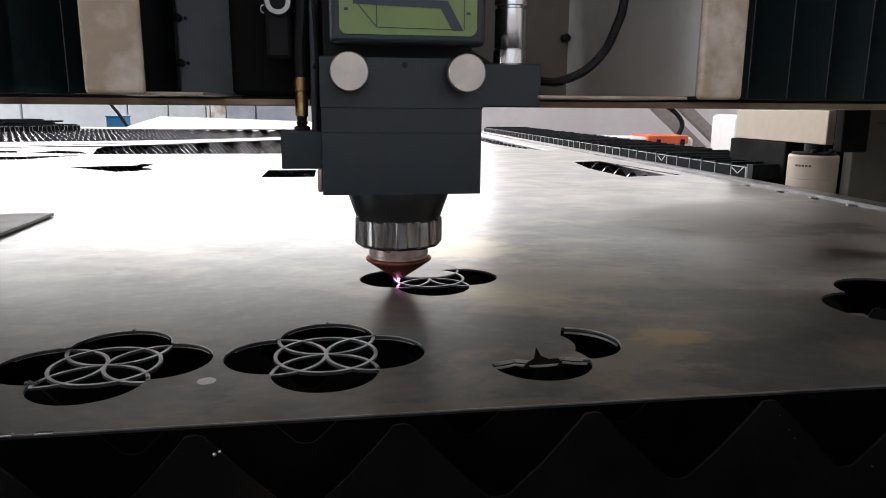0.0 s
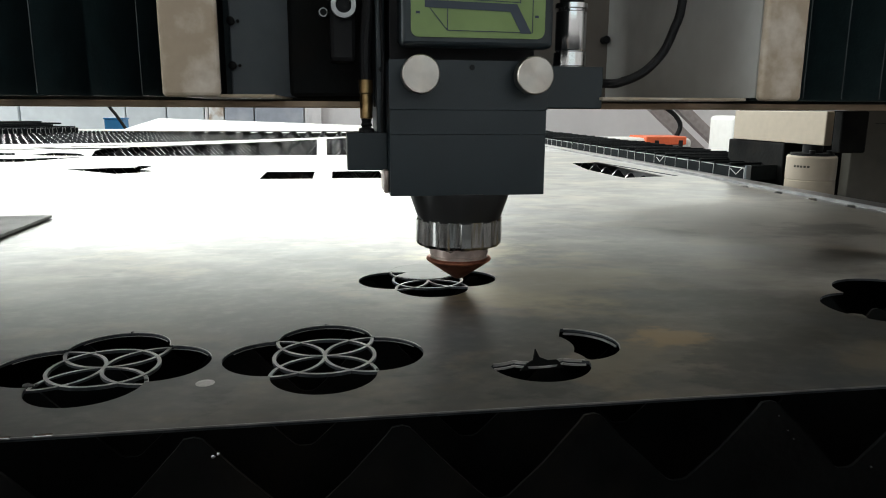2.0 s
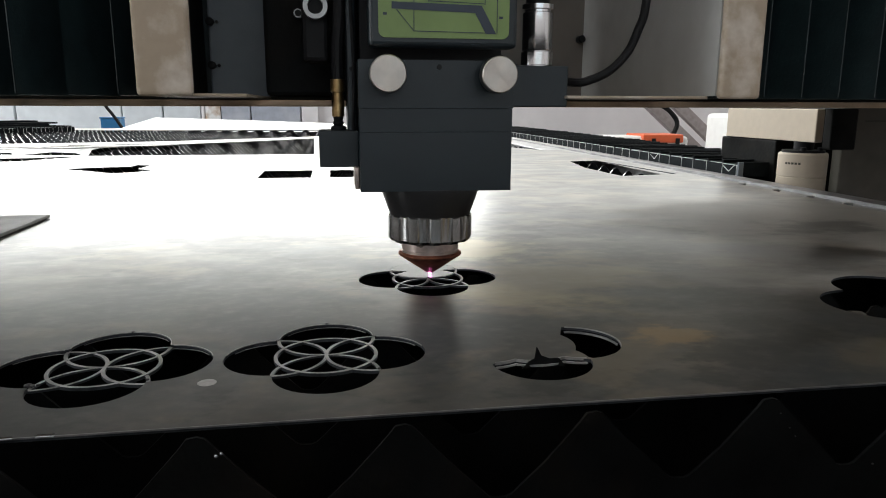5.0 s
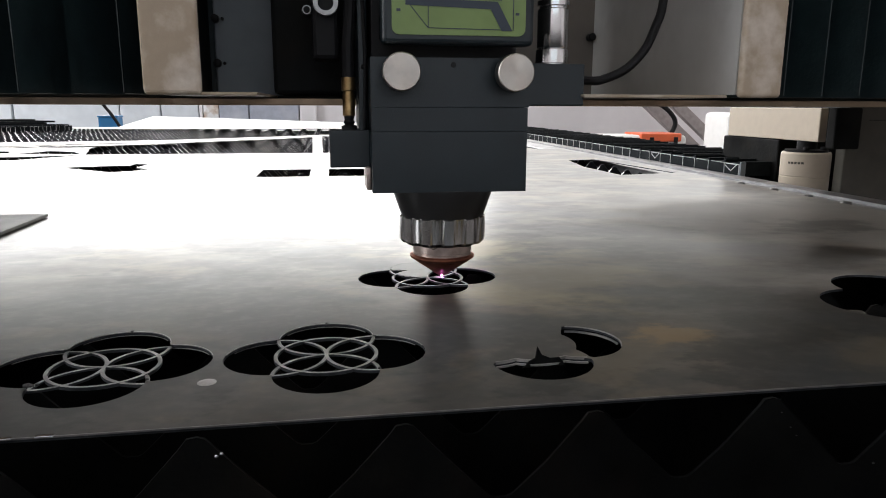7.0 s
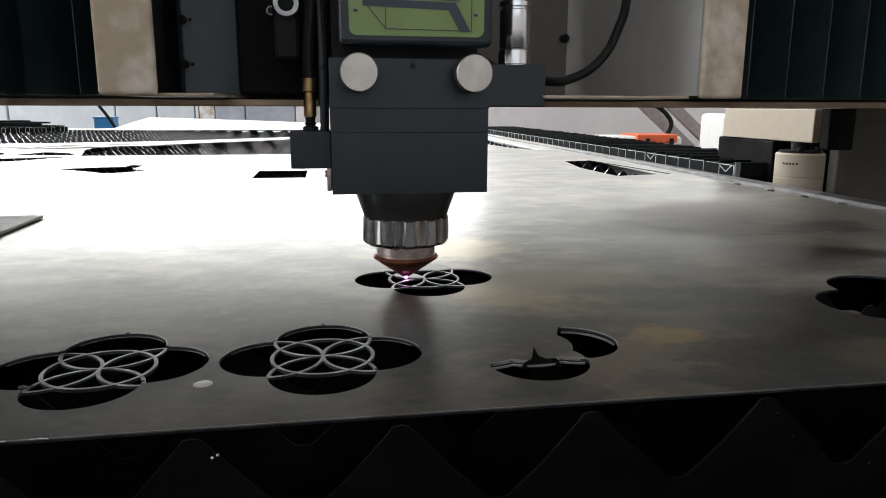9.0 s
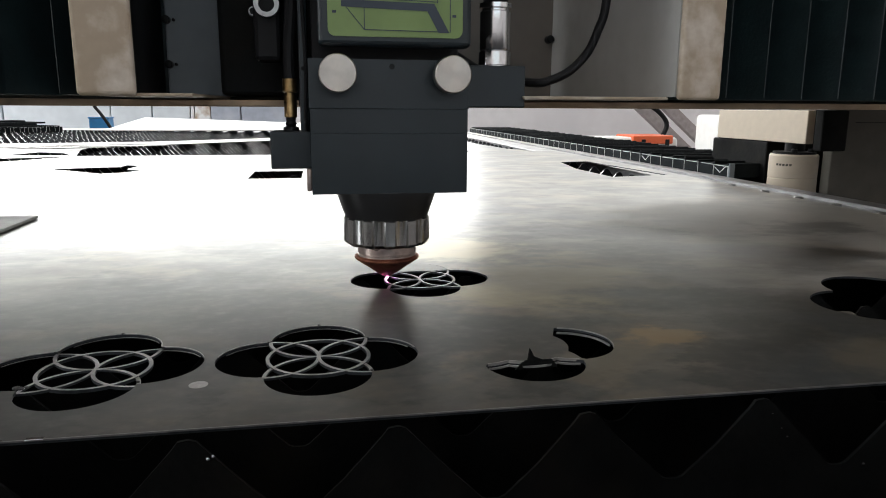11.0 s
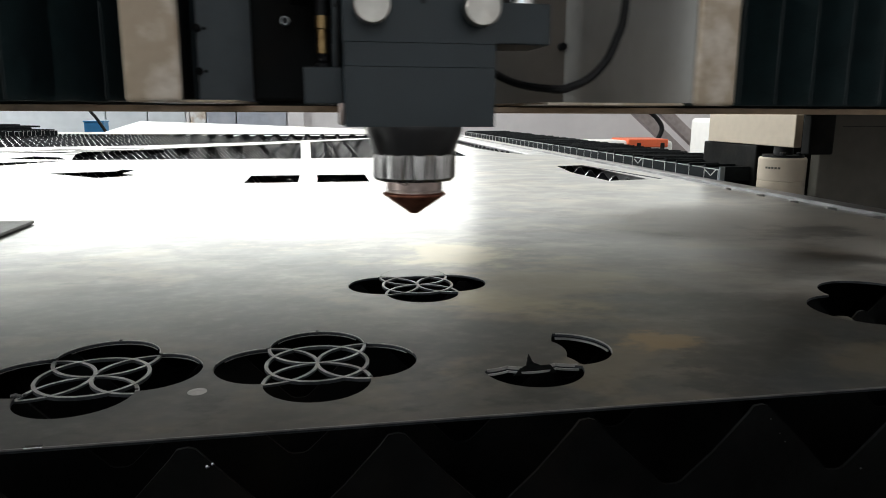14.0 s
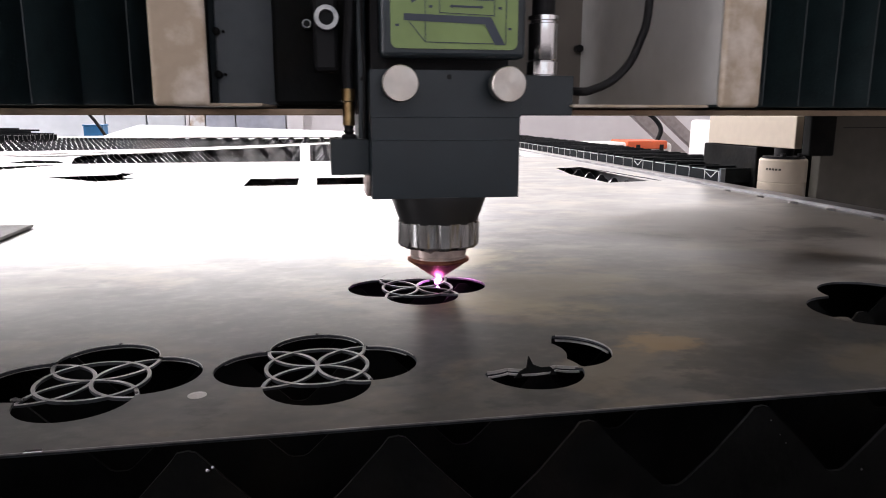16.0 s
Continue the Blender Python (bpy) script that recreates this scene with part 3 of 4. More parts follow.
for i in range(14):
    k = rnd.randrange(-4, 7)
    side, down = rnd.choice((-1, 1)), rnd.random() ** 2.2
    at = (FIRST + TOOTH * k + side * (0.003 + down * 0.017) * rnd.uniform(0.75, 0.95), -0.0002, -0.0056 - down * 0.02)
    part("slag_bead", bead(rnd.uniform(0.0002, 0.0005), i + 20, 0.8), SLAG, front_slat, "", True).location = at
for x, z, r in ((-0.0277, -0.0068, 0.0006), (-0.0264, -0.0062, 0.0005)):
    part("slag_bead", bead(r, 7, 1.0), CHROME, front_slat, "bright frozen drop", True).location = (x, -0.0004, z)
# small shiny disc added for a glint on the sheet
dent = lathe([(0.0028, 0.00001), (0.0022, 0.0001), (0.0014, 0.00018), (0.0004, 0.00022)], 28)
ob = tagged(mesh_object("spatter", dent, CUT, None, "", True), "flat shiny disc that makes a glint on the steel sheet", "spatter")
ob.matrix_world = pose(-0.035, -0.0195, 0.0)
ob = tagged(mesh_object("cut_slug", cell("petal"), OLIVE), "tilted steel offcut caught inside a hole", "metal offcut", "offcuts")
ob.matrix_world = pose(0.2165, 0.012, -0.007, 12, -10, 42)


def ribbon(points, half, z0, z1):
    """A narrow strip along an open line."""
    pts = [Vector((*p, 0)) for p in points]
    side = []
    for i in range(len(pts)):
        d = (pts[min(i + 1, len(pts) - 1)] - pts[max(i - 1, 0)]).normalized()
        side.append(Vector((-d.y, d.x, 0)) * half)
    left, right = [p + n for p, n in zip(pts, side)], [p - n for p, n in zip(pts, side)]
    return prism([(p.x, p.y) for p in left + right[::-1]], z0, z1)


# bright burr on the far rim of each cut-out, and dross hanging under it
for site, lobes in ((SITE_A, ((0, D, 0, 180), (-D, 0, 90, 172), (D, 0, 10, 90))), (SITE_F, ((0, D, 0, 180), (-D, 0, 90, 172), (D, 0, 10, 90))), (SITE_B, ((-D, 0, 90, 172), (D, 0, 10, 90)))):
    for cx, cy, a0, a1 in lobes:
        line = arc(site[0] + cx, site[1] + cy, D - 0.0001, a0 + 4, a1 - 4, 24)
        part("cut_burr", ribbon(line, 0.00012, -0.0002, 0.00012), CUT, plate)
        if site != SITE_B:
            line = arc(site[0] + cx, site[1] + cy, D - 0.0003, max(a0, 30), min(a1, 150), 20)
            part("dross_bead", ribbon([(x, y + rnd.uniform(-0.00012, 0.00012)) for x, y in line], 0.0001, -TH - 0.0003, -TH - 0.0001), CUT, plate)
outer = moved(arc(0, D, D - 0.0001, 8, 172, 24), *SITE_C, -90)
part("cut_burr", ribbon(outer[8:], 0.00018, -0.0002, 0.0002), CUT, plate, "bright double cut edge")
part("dross_bead", ribbon([(x - 0.0002, y - 0.0003 + rnd.uniform(-0.00015, 0.00015)) for x, y in outer[12:]], 0.0003, -TH - 0.0010, -TH - 0.0003), CUT, plate)
inner = moved(arc(-D, 0, D, 86, 60, 6) + arc(0, 0, D, 120, 60, 14)[1:] + arc(D, 0, D, 120, 94, 6)[1:], *SITE_C, 180)
part("bent_strip", ribbon(inner, 0.00026, -0.0006, 0.0003), CUT, plate, "bent narrow strip along the cut edge")
part("bent_strip", ribbon([(x, y - 0.0011) for x, y in inner], 0.00030, -TH - 0.0004, -TH + 0.0002), CUT, plate)

tagged(mesh_object("sheet_offcut", box(-0.62, -0.2005, 0.1, 0.319, 0.0004, 0.0026, 0.0004), DULL), "grey steel sheet offcut lying on the large sheet", "metal sheet")
back_sheet = thing("curled_sheet", (0, 0, 0), "pale curled steel sheet at the far end of the bed", "metal sheet")
bm = bmesh.new()
n = 14
grid = []
for i in range(n + 1):
    row = []
    for j in range(5):
        x = -0.68 + 0.97 * i / n
        v = j / 4
        lift = 0.036 * max(0.0, 1 - i / n) ** 0.8 * v
        row.append(bm.verts.new((x + 0.07 * v, 2.18 + 0.25 * v, 0.002 + lift)))
    grid.append(row)
for a, b in zip(grid, grid[1:]):
    for j in range(4):
        bm.faces.new((a[j], b[j], b[j + 1], a[j + 1]))
got = bmesh.ops.extrude_face_region(bm, geom=bm.faces[:])
for v in got["geom"]:
    if isinstance(v, bmesh.types.BMVert):
        v.co.z -= 0.002
part("sheet", bm, STEEL, back_sheet, smooth=True)


# ---- gantry ----
gantry = thing("gantry", (0, 0, 0), "dark steel gantry beam spanning the cutting bed", "machine gantry")
part("beam", box(-1.25, 0.95, 0.16, 0.384, 0.0845, 0.42, 0.004), ANOD, gantry)
part("bottom_plate", box(-1.25, 0.95, 0.035, 0.386, 0.0805, 0.0838, 0.0006), BEAM, gantry, "brown-edged bottom plate")
part("end_bracket", box(0.55, 0.56, 0.403, 0.588, 0.041, 0.079, 0.001), CREAM, gantry, "cream painted end bracket")
MX, MY = 0.557, 0.43
motor = part("motor", lathe([(0.026, -0.05), (0.027, -0.048), (0.027, -0.0005), (0.0264, 0.0), (0.0264, 0.001), (0.027, 0.0015), (0.027, 0.0265), (0.0255, 0.0285)], 48, (MX, MY, 0)), CREAM, gantry, "cream cylindrical drive motor", True)
part("motor_cap", lathe([(0.0235, 0.0285), (0.0235, 0.0312), (0.011, 0.0318), (0.011, 0.041)], 32, (MX, MY, 0)), BLACK, motor, smooth=True)
for dx in (-0.012, 0.010):
    part("motor_bolt", lathe([(0.0035, 0.0312), (0.0035, 0.0345), (0.0028, 0.035)], 16, (MX + dx, MY - 0.016, 0)), BLACK, motor, smooth=True)
for k in range(5):
    a = radians(196 + 8 * k)
    ob = part("print_bar", box(-0.0001, 0.0003, -0.0013, 0.0013, -0.0012, 0.0012), OLIVE, motor)
    ob.matrix_local = pose(MX + 0.027 * math.cos(a), MY + 0.027 * math.sin(a), 0.0165, 0, 0, math.degrees(a))
# upper box added to fill the dark gap beside the bracket
part("drive_housing", box(0.5625, 0.72, 0.48, 0.60, 0.0412, 0.0795, 0.001), BELLOWS, gantry)
part("drive_housing", box(0.551, 0.66, 0.475, 0.60, -0.05, 0.0405, 0.002), SLAT, gantry)
part("side_cover", box(0.572, 1.25, 0.3865, 0.4015, -0.4, 0.42, 0.002), OLIVE, gantry, "dusty grey side cover")
# black block added where the corner beside the bracket is dark
part("cable_block", box(0.5465, 0.578, 0.372, 0.3860, 0.0345, 0.0795, 0.002), SLAT, gantry)
part("cover_joint", box(0.598, 1.25, 0.3853, 0.3864, 0.0655, 0.0662), BLACK, gantry)
part("side_cover", box(0.7, 0.72, 0.44, 0.8, -0.3, 0.079, 0.002), BLACK, gantry)


def way_cover(x0, x1, y0, count, pitch, seam_x, base=0.0, slope=0.0, keeper=None):
    """A folded black way cover: stiff ridges across its top, thin pale seams down the side that faces the bed."""
    bm = box(x0, x1, y0, y0 + count * pitch, -0.0055, 0.0095, 0.0006)
    for v in bm.verts:
        v.co.z += base + slope * (v.co.y - y0)
    cover = part("way_cover", bm, BELLOWS, keeper, "black folded way cover with pale seams")
    rr = random.Random(9)
    for i in range(count):
        y = y0 + i * pitch + rr.uniform(-0.003, 0.003)
        h = base + slope * (y - y0)
        part("ridge", box(x0 + 0.001, x1 + rr.uniform(-0.006, 0.004), y, y + 0.005, h + 0.009, h + 0.0125 + rr.uniform(0, 0.0012), 0.0005, 1), BELLOWS, cover)
        part("seam", box(seam_x - 0.0005, seam_x + 0.0005, y, y + 0.0007, h - 0.005, h + 0.0096), SEAM, cover)
        part("hem", box(seam_x - 0.0005, seam_x + 0.0005, y + 0.0012, y + pitch - 0.004, h + 0.0090 - rr.uniform(0, 0.0006), h + 0.0094), SEAM, cover)
        if i in (0, 6):
            sag = [(y + 0.004, h + 0.009), (y + 0.006, h + 0.009), (y + pitch * 0.5, h + 0.0005), (y + pitch - 0.005, h + 0.0065), (y + pitch - 0.004, h + 0.0060), (y + pitch * 0.5, h - 0.0004)]
            bm = prism(sag, seam_x - 0.0005, seam_x + 0.0003)
            for v in bm.verts:
                v.co = Vector((v.co.z, v.co.x, v.co.y))
            part("sagging_fold", bm, SEAM, cover)
    return cover


way_cover(0.507, 0.65, 0.485, 44, 0.036, 0.507, keeper=gantry)
part("end_plate", box(0.505, 0.512, 0.478, 0.481, -0.005, 0.013, 0.0005), DARKPAN, gantry)

# ---- carriage with covers ----
carriage = thing("carriage", (0, 0, 0), "beige and grey sheet-metal carriage with black bellows", "machine carriage")
part("front_lip", box(-0.1225, -0.1005, -0.03, -0.026, 0.0845, 0.30, 0.0018, 3), BEIGE, carriage, "worn beige front lip")
part("front_lip", box(0.1285, 0.1488, -0.03, -0.026, 0.0845, 0.30, 0.0018, 3), BEIGE, carriage, "worn beige front lip")
part("side_wall", box(0.1285, 0.131, -0.026, 0.156, 0.086, 0.30), GREYPAN, carriage)
# left wall in black, standing in for the shaded gap behind the lip
part("side_wall", box(-0.1222, -0.1195, -0.026, 0.122, 0.086, 0.30), BLACK, carriage)
part("back_panel", box(0.032, 0.1285, 0.152, 0.156, 0.086, 0.30), SHADEPAN, carriage)
part("back_panel", box(-0.1135, -0.0735, 0.1, 0.104, 0.086, 0.30, 0.001), DARKPAN, carriage)
part("slide", box(-0.0785, 0.032, 0.05, 0.122, 0.086, 0.30, 0.002), SLAT, carriage, "black vertical slide")
part("bottom_flange", box(0.06, 0.1285, -0.02, 0.118, 0.0845, 0.0858, 0.0004), BEIGE, carriage)
part("bottom_flange", box(-0.1175, -0.08, -0.024, 0.098, 0.0845, 0.0858, 0.0004), BEIGE, carriage)
for sx, x0 in ((-1, -0.124), (1, 0.152)):
    for i in range(24):
        a = x0 + sx * i * 0.02
        pts = [(a, 0.03), (a + sx * 0.01, -0.012), (a + sx * 0.0195, 0.03)]
        fold = part("bellows_fold", prism(pts, 0.0852, 0.30), CURTAIN, carriage)
        if i % 2 == 0 or sx > 0:
            part("crease", box(a + sx * 0.01 - 0.00018, a + sx * 0.01 + 0.00018, -0.0124, -0.0119, 0.0858, 0.30), CREASE, fold)
part("hose", tube(smooth_line([(0.103, 0.0, 0.2), (0.105, 0.0, 0.15), (0.104, 0.0, 0.127), (0.101, 0.0, 0.117), (0.0965, 0.0, 0.107), (0.0885, 0.0, 0.0985), (0.0795, 0.002, 0.0938), (0.071, 0.005, 0.0925), (0.055, 0.028, 0.097), (0.035, 0.04, 0.11)]), 0.0021), BLACK, carriage, "black looping hose", True)

# ---- cutting head ----
head = thing("laser_cutting_head", (0, 0, 0), "black laser cutting head with copper nozzle and green label", "laser head")
part("nozzle", lathe([(0.0013, 0.0002), (0.0021, 0.0004), (0.0134, 0.0082), (0.0140, 0.0088)], 56), COPPER, head, "worn copper nozzle", True)
part("nozzle_flange", lathe([(0.0138, 0.0086), (0.0150, 0.0093), (0.0153, 0.0098), (0.0153, 0.0104), (0.0146, 0.0107), (0.0142, 0.0110)], 56), COPPER, head, "thin copper nozzle flange", True)
part("nozzle_holder", lathe([(0.0137, 0.0108), (0.0137, 0.0118), (0.0134, 0.0120), (0.0134, 0.0124), (0.0138, 0.0127), (0.0138, 0.0190)], 56), CERAMIC, head, "stained metal nozzle holder", True)
part("knurled_nut", lathe([(0.0150, 0.0166), (0.0186, 0.0168), (0.0202, 0.0184), (0.0202, 0.0292), (0.0195, 0.0297)], 240, flutes=12, flute_depth=0.0011, flute_rows=(1, 2, 3)), NUT, head, "steel fluted clamping nut", True)
part("cone", lathe([(0.0190, 0.0290), (0.0194, 0.0300), (0.0205, 0.0330), (0.0231, 0.0405), (0.0231, 0.0428)], 64), ANOD2, head, "", True)
part("core", box(-0.0325, 0.0325, -0.0212, 0.029, 0.043, 0.098), ANOD2, head)
part("body", box(-0.0337, 0.0341, -0.022, 0.03, 0.0425, 0.0687, 0.00014), ANOD, head)
part("body", box(-0.0337, 0.0341, -0.0222, 0.03, 0.06872, 0.07898, 0.00014), ANOD, head)
part("body", box(-0.0340, 0.0344, -0.0225, 0.03, 0.0790, 0.0995, 0.00014), ANOD, head)
part("body", box(-0.0325, 0.0325, -0.006, 0.03, 0.0995, 0.2, 0.0006), BLACK, head, "black recessed upper body")
part("label_bracket", box(-0.0290, 0.0332, -0.019, -0.0058, 0.1075, 0.16), BLACK, head)
part("side_cover", box(-0.0382, -0.0342, -0.004, 0.029, 0.0535, 0.2, 0.0008), ANOD, head)
for z in (0.0622, 0.0962):
    part("cover_screw", lathe([(0.0010, 0.0040), (0.0010, 0.0046), (0.0007, 0.0049)], 14, (-0.0362, 0, z), "Y"), BLACK, head, "", True)
part("side_cable", tube(smooth_line([(-0.0355, -0.006, 0.056), (-0.0358, -0.006, 0.075), (-0.0352, -0.006, 0.0985), (-0.036, -0.005, 0.13), (-0.036, -0.005, 0.2)]), 0.0008), BLACK, head, "", True)
for x in (-0.022, 0.0253):
    part("knob", lathe([(0.0045, 0.0225), (0.0045, 0.027), (0.0071, 0.0275), (0.0077, 0.028), (0.0077, 0.0345), (0.0073, 0.035)], 48, (x, 0, 0.0931), "Y"), KNOB, head, "turned aluminium thumb knob", True)
part("screw_hole", lathe([(0.0012, 0.0224), (0.0012, 0.0227)], 16, (0.001, 0, 0.0965), "Y"), BLACK, head)
def rounded(x0, x1, z0, z1, r):
    return arc(x1 - r, z1 - r, r, 0, 90, 6) + arc(x0 + r, z1 - r, r, 90, 180, 6) + arc(x0 + r, z0 + r, r, 180, 270, 6) + arc(x1 - r, z0 + r, r, 270, 360, 6)


disp = part("label_frame", box(-0.0295, 0.0338, -0.0295, -0.019, 0.1042, 0.165, 0.002, 3), ANOD, head)
part("label_plate", prism_y(rounded(-0.0255, 0.0298, 0.1078, 0.161, 0.003), -0.0302, -0.0294), GREEN, disp, "green printed label with dark diagram")


def flat(points, y):
    return prism_y(points, y - 0.0002, y)


part("print", flat([(-0.020, 0.1192), (0.0150, 0.1182), (0.0197, 0.1098), (0.0242, 0.1098), (0.0178, 0.1212), (-0.020, 0.1220)], -0.0303), NAVY, disp)
part("print", flat([(-0.0165, 0.1262), (-0.0125, 0.1285), (-0.0135, 0.131), (-0.0185, 0.1305)], -0.0303), NAVY, disp)
part("print", flat([(-0.0005, 0.1253), (0.001, 0.1262), (0.001, 0.1258), (0.0131, 0.1256), (0.0131, 0.1261), (0.0146, 0.1252), (0.0131, 0.1243), (0.0131, 0.1248), (0.001, 0.1249), (0.001, 0.1244)], -0.0303), NAVY, disp)
for a, b in (((-0.018, 0.119), (-0.0108, 0.1105)), ((-0.0108, 0.1105), (0.0215, 0.1102)), ((-0.0108, 0.1105), (-0.0108, 0.14)), ((0.0245, 0.11), (0.0245, 0.14)),
             ((-0.0047, 0.1222), (-0.0047, 0.14)), ((0.0192, 0.1215), (0.0192, 0.14)), ((-0.0047, 0.1226), (0.0192, 0.1219)), ((-0.0095, 0.1285), (0.0192, 0.128))):
    d = (Vector((b[0] - a[0], b[1] - a[1])).normalized()) * 0.00016
    part("print", flat([(a[0] - d.y, a[1] + d.x), (a[0] + d.y, a[1] - d.x), (b[0] + d.y, b[1] - d.x), (b[0] - d.y, b[1] + d.x)], -0.0303), NAVY, disp)
for x, z in ((-0.0085, 0.125), (0.0217, 0.125), (-0.0228, 0.1172), (0.0262, 0.1165)):
    part("print_bar", flat([(x - 0.0008, z - 0.0005), (x + 0.0008, z - 0.0005), (x + 0.0008, z + 0.0005), (x - 0.0008, z + 0.0005)], -0.0303), NAVY, disp)
part("side_block", box(0.0344, 0.0615, -0.016, 0.02, 0.0797, 0.0980, 0.0006), ANOD, head)
valve = part("air_fitting", lathe([(0.0058, 0.0976), (0.0058, 0.0988), (0.0074, 0.099), (0.0074, 0.1048), (0.0066, 0.1055), (0.007, 0.1062), (0.007, 0.1225), (0.0061, 0.123), (0.0061, 0.1238), (0.0073, 0.1242), (0.0073, 0.1262), (0.0055, 0.1266)], 40, (0.051, 0.0, 0)), CHROME, head, "polished chrome air fitting", True)
part("air_hose", lathe([(0.0055, 0.1264), (0.0055, 0.2)], 24, (0.051, 0, 0)), BLACK, valve, smooth=True)
part("side_plate", box(-0.0360, -0.0338, -0.016, 0.004, 0.0432, 0.0530, 0.0006), CERAMIC, head, "stained brown side plate")
part("sensor_block", box(-0.0515, -0.0336, -0.008, 0.012, 0.0525, 0.069, 0.0006), ANOD, head)
part("connector", lathe([(0.0022, 0.0748), (0.0028, 0.0752), (0.0028, 0.0845), (0.0025, 0.085), (0.0025, 0.0858), (0.0032, 0.0862), (0.0032, 0.0918)], 32, (-0.0425, 0.0, 0)), BRASS, head, "brass cable connector", True)
part("connector_base", lathe([(0.0035, 0.069), (0.0035, 0.0705), (0.002, 0.0712), (0.0026, 0.0722), (0.002, 0.0732), (0.0023, 0.0745), (0.0023, 0.075)], 24, (-0.0425, 0, 0)), BLACK, head, "", True)
part("cable", tube(smooth_line([(-0.0425, 0, 0.0915), (-0.0425, 0.001, 0.105), (-0.041, 0.003, 0.125), (-0.0405, 0.005, 0.16), (-0.04, 0.006, 0.2)]), 0.0026), BLACK, head, "", True)
part("cable", tube(smooth_line([(-0.0375, 0.004, 0.08), (-0.037, 0.004, 0.1), (-0.036, 0.006, 0.13), (-0.036, 0.006, 0.2)]), 0.0014), BLACK, head, "", True)
part("valve_body", box(-0.058, -0.046, 0.01, 0.03, 0.1, 0.14, 0.002), BLACK, head)
part("valve_ring", lathe([(0.0055, -0.009), (0.0055, -0.004), (0.0035, -0.004), (0.0035, -0.008)], 32, (-0.0515, 0, 0.124), "Y"), LATTICE, head, "dull steel valve ring", True)
part("valve_core", lathe([(0.0034, -0.0079), (0.0034, -0.0068)], 24, (-0.0515, 0.0, 0.124), "Y"), BLACK, head)
part("small_ring", lathe([(0.0026, -0.05), (0.0022, -0.0455), (0.0016, -0.0455)], 20, (-0.0608, 0, 0.1268), "Y"), LATTICE, carriage, smooth=True)
part("small_ring_core", lathe([(0.0016, -0.0456), (0.0016, -0.0452)], 16, (-0.0608, 0, 0.1268), "Y"), BLACK, carriage)

for z in (0.1035, 0.1275):
    part("screw", lathe([(0.0022, -0.0998), (0.0022, -0.096), (0.0014, -0.0955)], 16, (-0.1122, 0, z), "Y"), BLACK, carriage, "", True)
    part("screw", lathe([(0.0009, -0.0998), (0.0009, -0.0985)], 12, (-0.1085, 0, z), "Y"), BLACK, carriage)
part("screw", lathe([(0.0026, -0.1518), (0.0026, -0.146), (0.0018, -0.1455)], 16, (0.1255, 0, 0.1262), "Y"), BLACK, carriage)
rs = random.Random(12)
for k in range(6):
    a = Vector((-0.66 + 0.045 * k, 1.13 + rs.uniform(0, 0.12)))
    pts = [(a.x + 0.05 * u + rs.uniform(-0.008, 0.008), a.y + 0.02 * rs.uniform(-1, 1) + 0.01 * u) for u in range(4)]
    strip = pts + [(x, y + 0.008) for x, y in reversed(pts)]
    ob = tagged(mesh_object("scrap_strip", prism(strip, 0.0004 + 0.0012 * k, 0.0014 + 0.0012 * k), STEEL), "thin steel scrap strip lying on the sheet", "metal scrap", "scrap strips")

# ---- far things ----
tagged(mesh_object("exchange_table", box(-1.3, 0.5, 2.49, 3.3, -0.85, -0.0605, 0.01), SLAT), "dark steel exchange table behind the cutting bed", "table")
bx = thing("blue_box", (-0.845, 2.75, -0.0605), "small blue plastic box beyond the bed", "box")
part("body", box(-0.036, 0.036, -0.035, 0.035, 0.0, 0.089, 0.003), BLUE, bx)
part("lid", box(-0.0385, 0.0385, -0.038, 0.038, 0.089, 0.0955, 0.002), BLUE, bx)
folded = thing("folded_cover", (0, 0, 0), "black folded cover with pale seams lying on the slats", "machine cover")
way_cover(-0.12, 0.0, -0.12, 30, 0.0135, 0.0, keeper=folded)
folded.matrix_world = pose(-0.975, 1.95, 0.0045, 0, 0, -39)
for x0, x1, y0, y1, k in ((-0.11, -0.025, 0.02, 0.22, 0), (-0.12, -0.03, 0.07, 0.25, 1), (-0.125, -0.05, 0.05, 0.2, 2)):
    ob = tagged(mesh_object("steel_strip", box(x0, x1, y0, y1, 0.0138 + 0.0052 * k, 0.0188 + 0.0052 * k, 0.0005), BELLOWS), "dark flat steel strip stacked on the folded cover", "metal strip", "stacked strips")
    ob.matrix_world = folded.matrix_world.copy()
flat_scrap = prism([(-0.86, 2.24), (-0.69, 2.19), (-0.60, 2.40), (-0.88, 2.40)], 0.0, 0.0015)
tagged(mesh_object("scrap_sheet", flat_scrap, STEEL), "pale flat steel scrap lying on the slats", "metal sheet")
tagged(mesh_object("hanging_cable", tube(smooth_line([(-0.99, 2.6, 0.5), (-0.91, 2.6, 0.24), (-0.83, 2.6, 0.09), (-0.80, 2.6, 0.045), (-0.765, 2.6, -0.014)]), 0.006), BLACK, None, "", True), "black cable hanging down behind the bed", "cable")


tagged(mesh_object("storage_stand", box(1.1, 1.95, 2.45, 3.1, -0.85, -0.125, 0.01), OLIVE), "low grey stand behind the bed", "stand")
case = thing("tool_case", (1.37, 2.9, -0.125), "white case with orange lid and black latches", "case")
part("body", box(-0.14, 0.25, -0.1, 0.1, 0.001, 0.075, 0.02, 3), WHITEP, case)
part("lid", box(0.02, 0.215, -0.115, 0.08, 0.045, 0.083, 0.006), ORANGE, case, "orange lid")
for x in (0.06, 0.175):
    part("latch", box(x, x + 0.02, -0.12, -0.115, 0.03, 0.066, 0.002), BLACK, case)
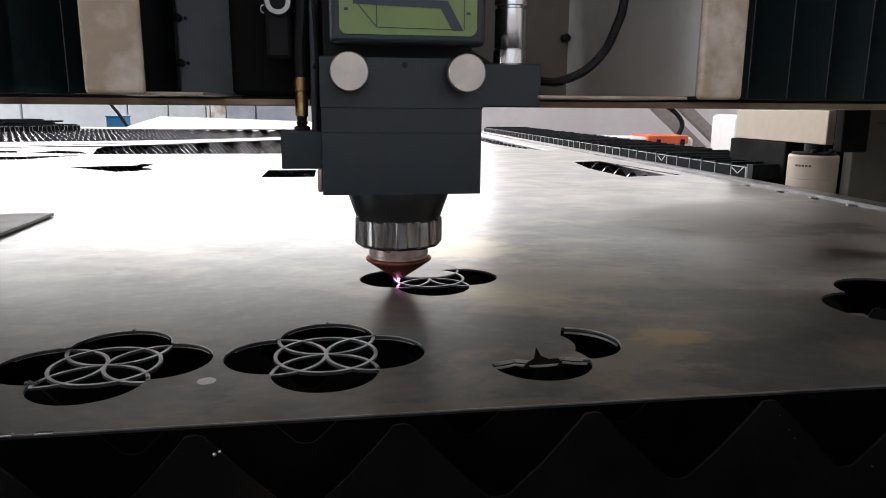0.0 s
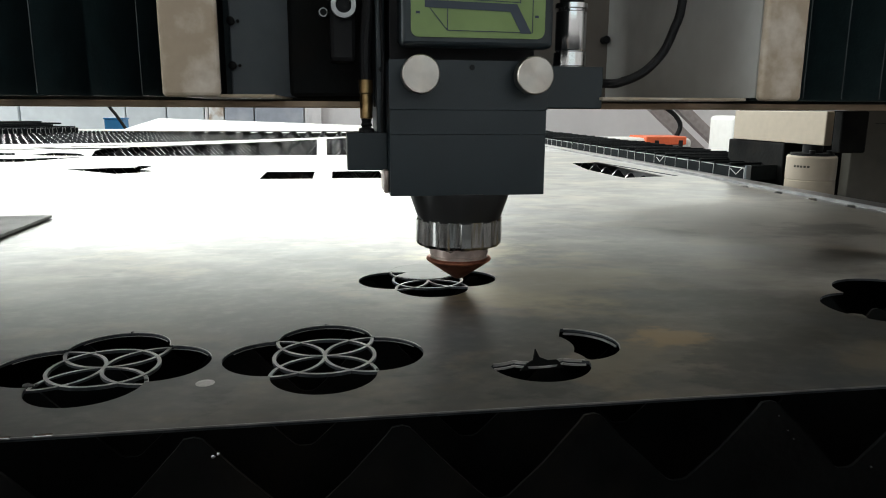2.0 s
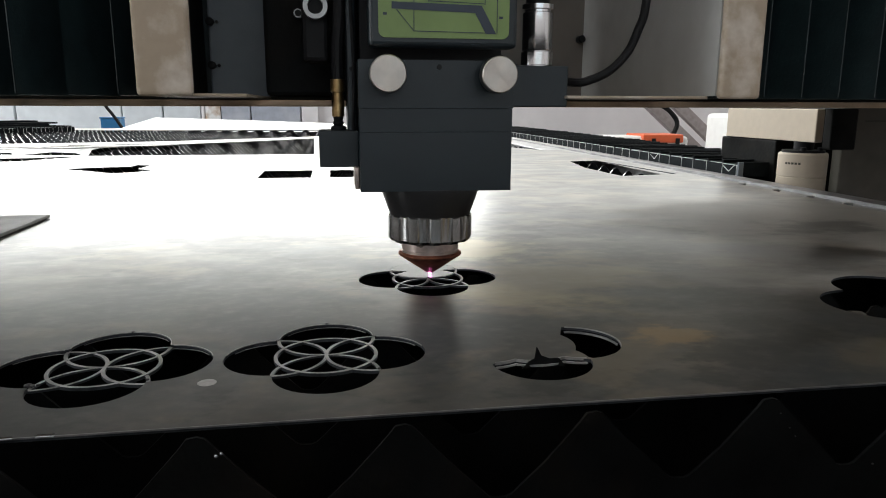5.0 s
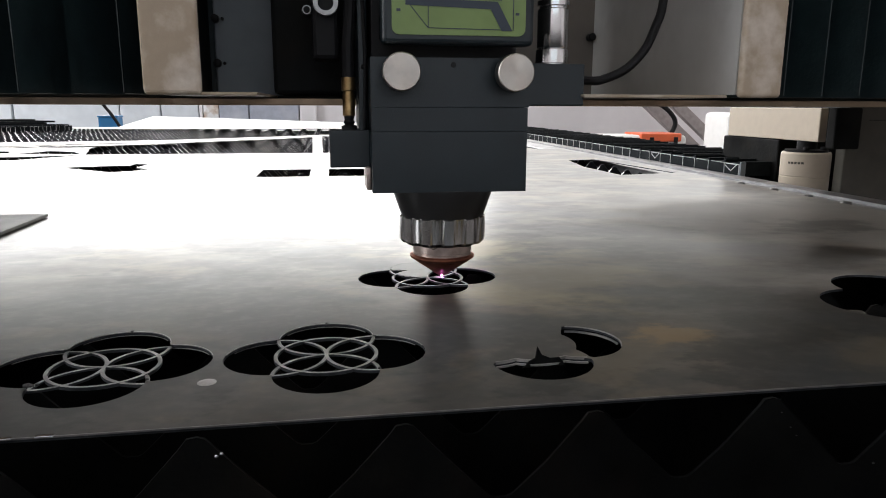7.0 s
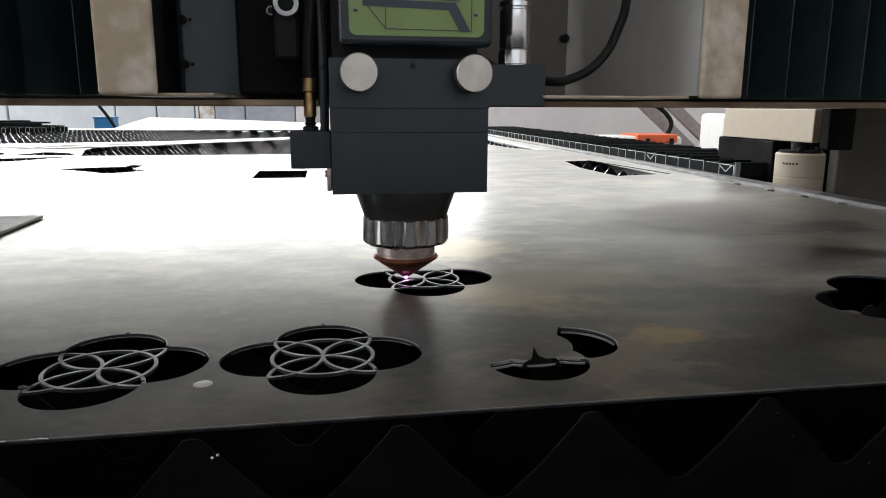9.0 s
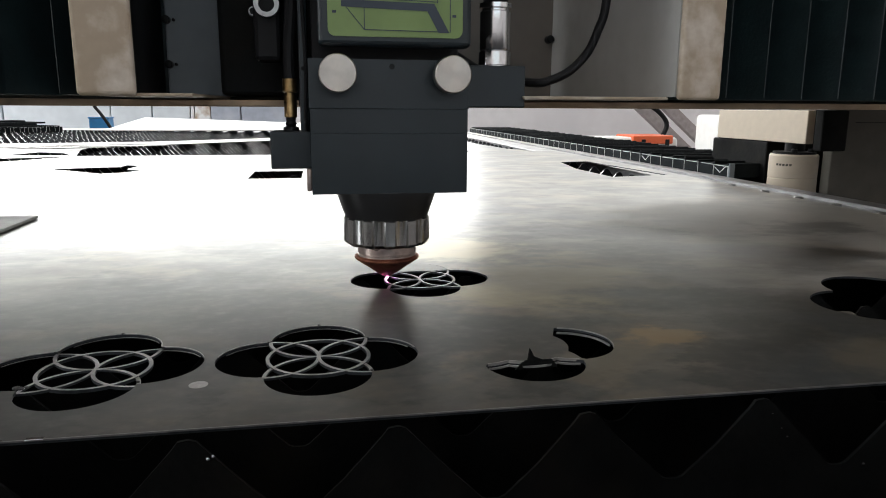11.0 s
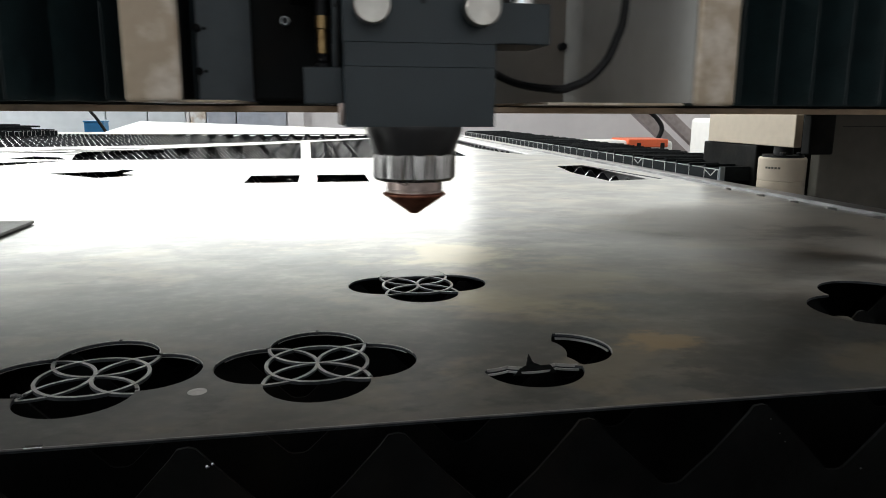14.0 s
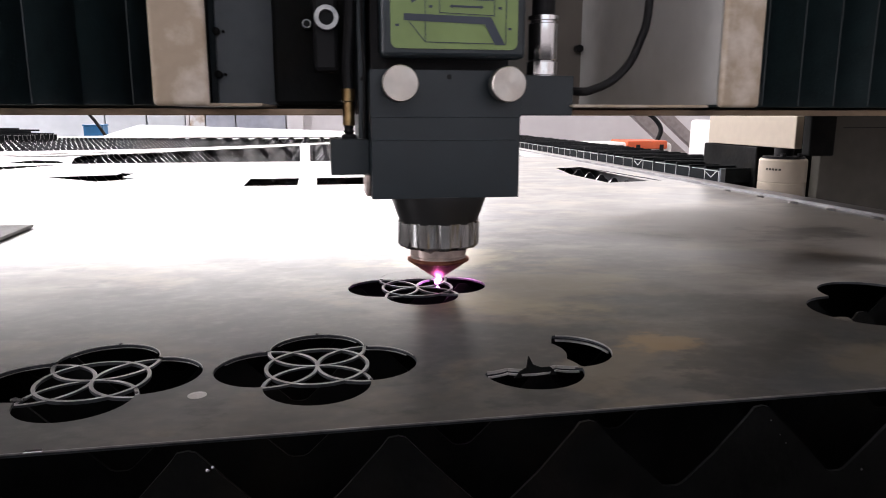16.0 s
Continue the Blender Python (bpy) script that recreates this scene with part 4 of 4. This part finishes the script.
jerry = thing("white_canister", (1.68, 2.6, -0.125), "bright white plastic canister on the stand", "canister")
part("body", box(-0.042, 0.042, -0.1, 0.1, 0.001, 0.178, 0.018, 3), WHITEP, jerry)
frame_rack = thing("leaning_frame", (0, 0, 0), "grey steel frame with diagonal braces against the wall", "steel frame")
for dx in (0.0, 0.15):
    bm = box(-0.62, 0.62, -0.02, 0.02, -0.028, 0.028, 0.003)
    ob = part("brace", bm, BRACE, frame_rack)
    ob.location, ob.rotation_euler = (1.88 + dx, 3.3, -0.10), (0, radians(40), 0)
part("foot", box(1.3, 2.9, 3.2, 3.4, -0.85, -0.5, 0.005), BRACE, frame_rack)
part("cable", tube(smooth_line([(1.6, 3.2, 0.12), (1.7, 3.2, 0.07), (1.76, 3.2, 0.0), (1.73, 3.2, -0.08), (1.68, 3.2, -0.16)]), 0.012), BLACK, frame_rack, "", True)


# ---- laser spark ----
spark = tagged(mesh_object("laser_spark", lathe([(0.00015, -0.0036), (0.0004, -0.0028), (0.0005, -0.0020), (0.0010, -0.0014), (0.0016, -0.0006), (0.0018, 0.0001), (0.0015, 0.0009), (0.0005, 0.0015)], 20), PLASMA, None, "", True), "glowing violet laser spark under the nozzle", "spark")

BRIGHT = ((0.55, 0.95), (2.2, 2.35), (2.9, 3.35), (13.25, 13.62), (14.25, 15.05), (15.85, 16.0))
OFF = ((1.15, 1.85), (1.95, 2.15), (3.45, 4.05), (7.85, 8.45), (11.85, 12.45), (13.65, 14.25))


def motions():
    walk(gantry, [(t, pose(0, y, 0)) for t, x, y, z in HEAD])
    walk(carriage, [(t, pose(x, y, 0)) for t, x, y, z in HEAD])
    walk(head, [(t, pose(x, y, z)) for t, x, y, z in HEAD])
    rows = []
    for t, x, y, z in HEAD:
        lit = not any(a <= t <= b for a, b in OFF)
        strong = any(a <= t <= b for a, b in BRIGHT)
        rows.append((t, pose(x, y, z + ((-0.0018 if strong else 0.0023) if lit else 0.0062))))
    walk(spark, rows)
    for ob, turn, fall in slugs:
        rest = pose(*SITE_B, 0, 0, 0, turn)
        down = pose(SITE_B[0], SITE_B[1], -0.3, 20, 0, turn)
        walk(ob, [(0, rest), (fall, rest), (fall + 0.3, down), (16, down)])


motions()
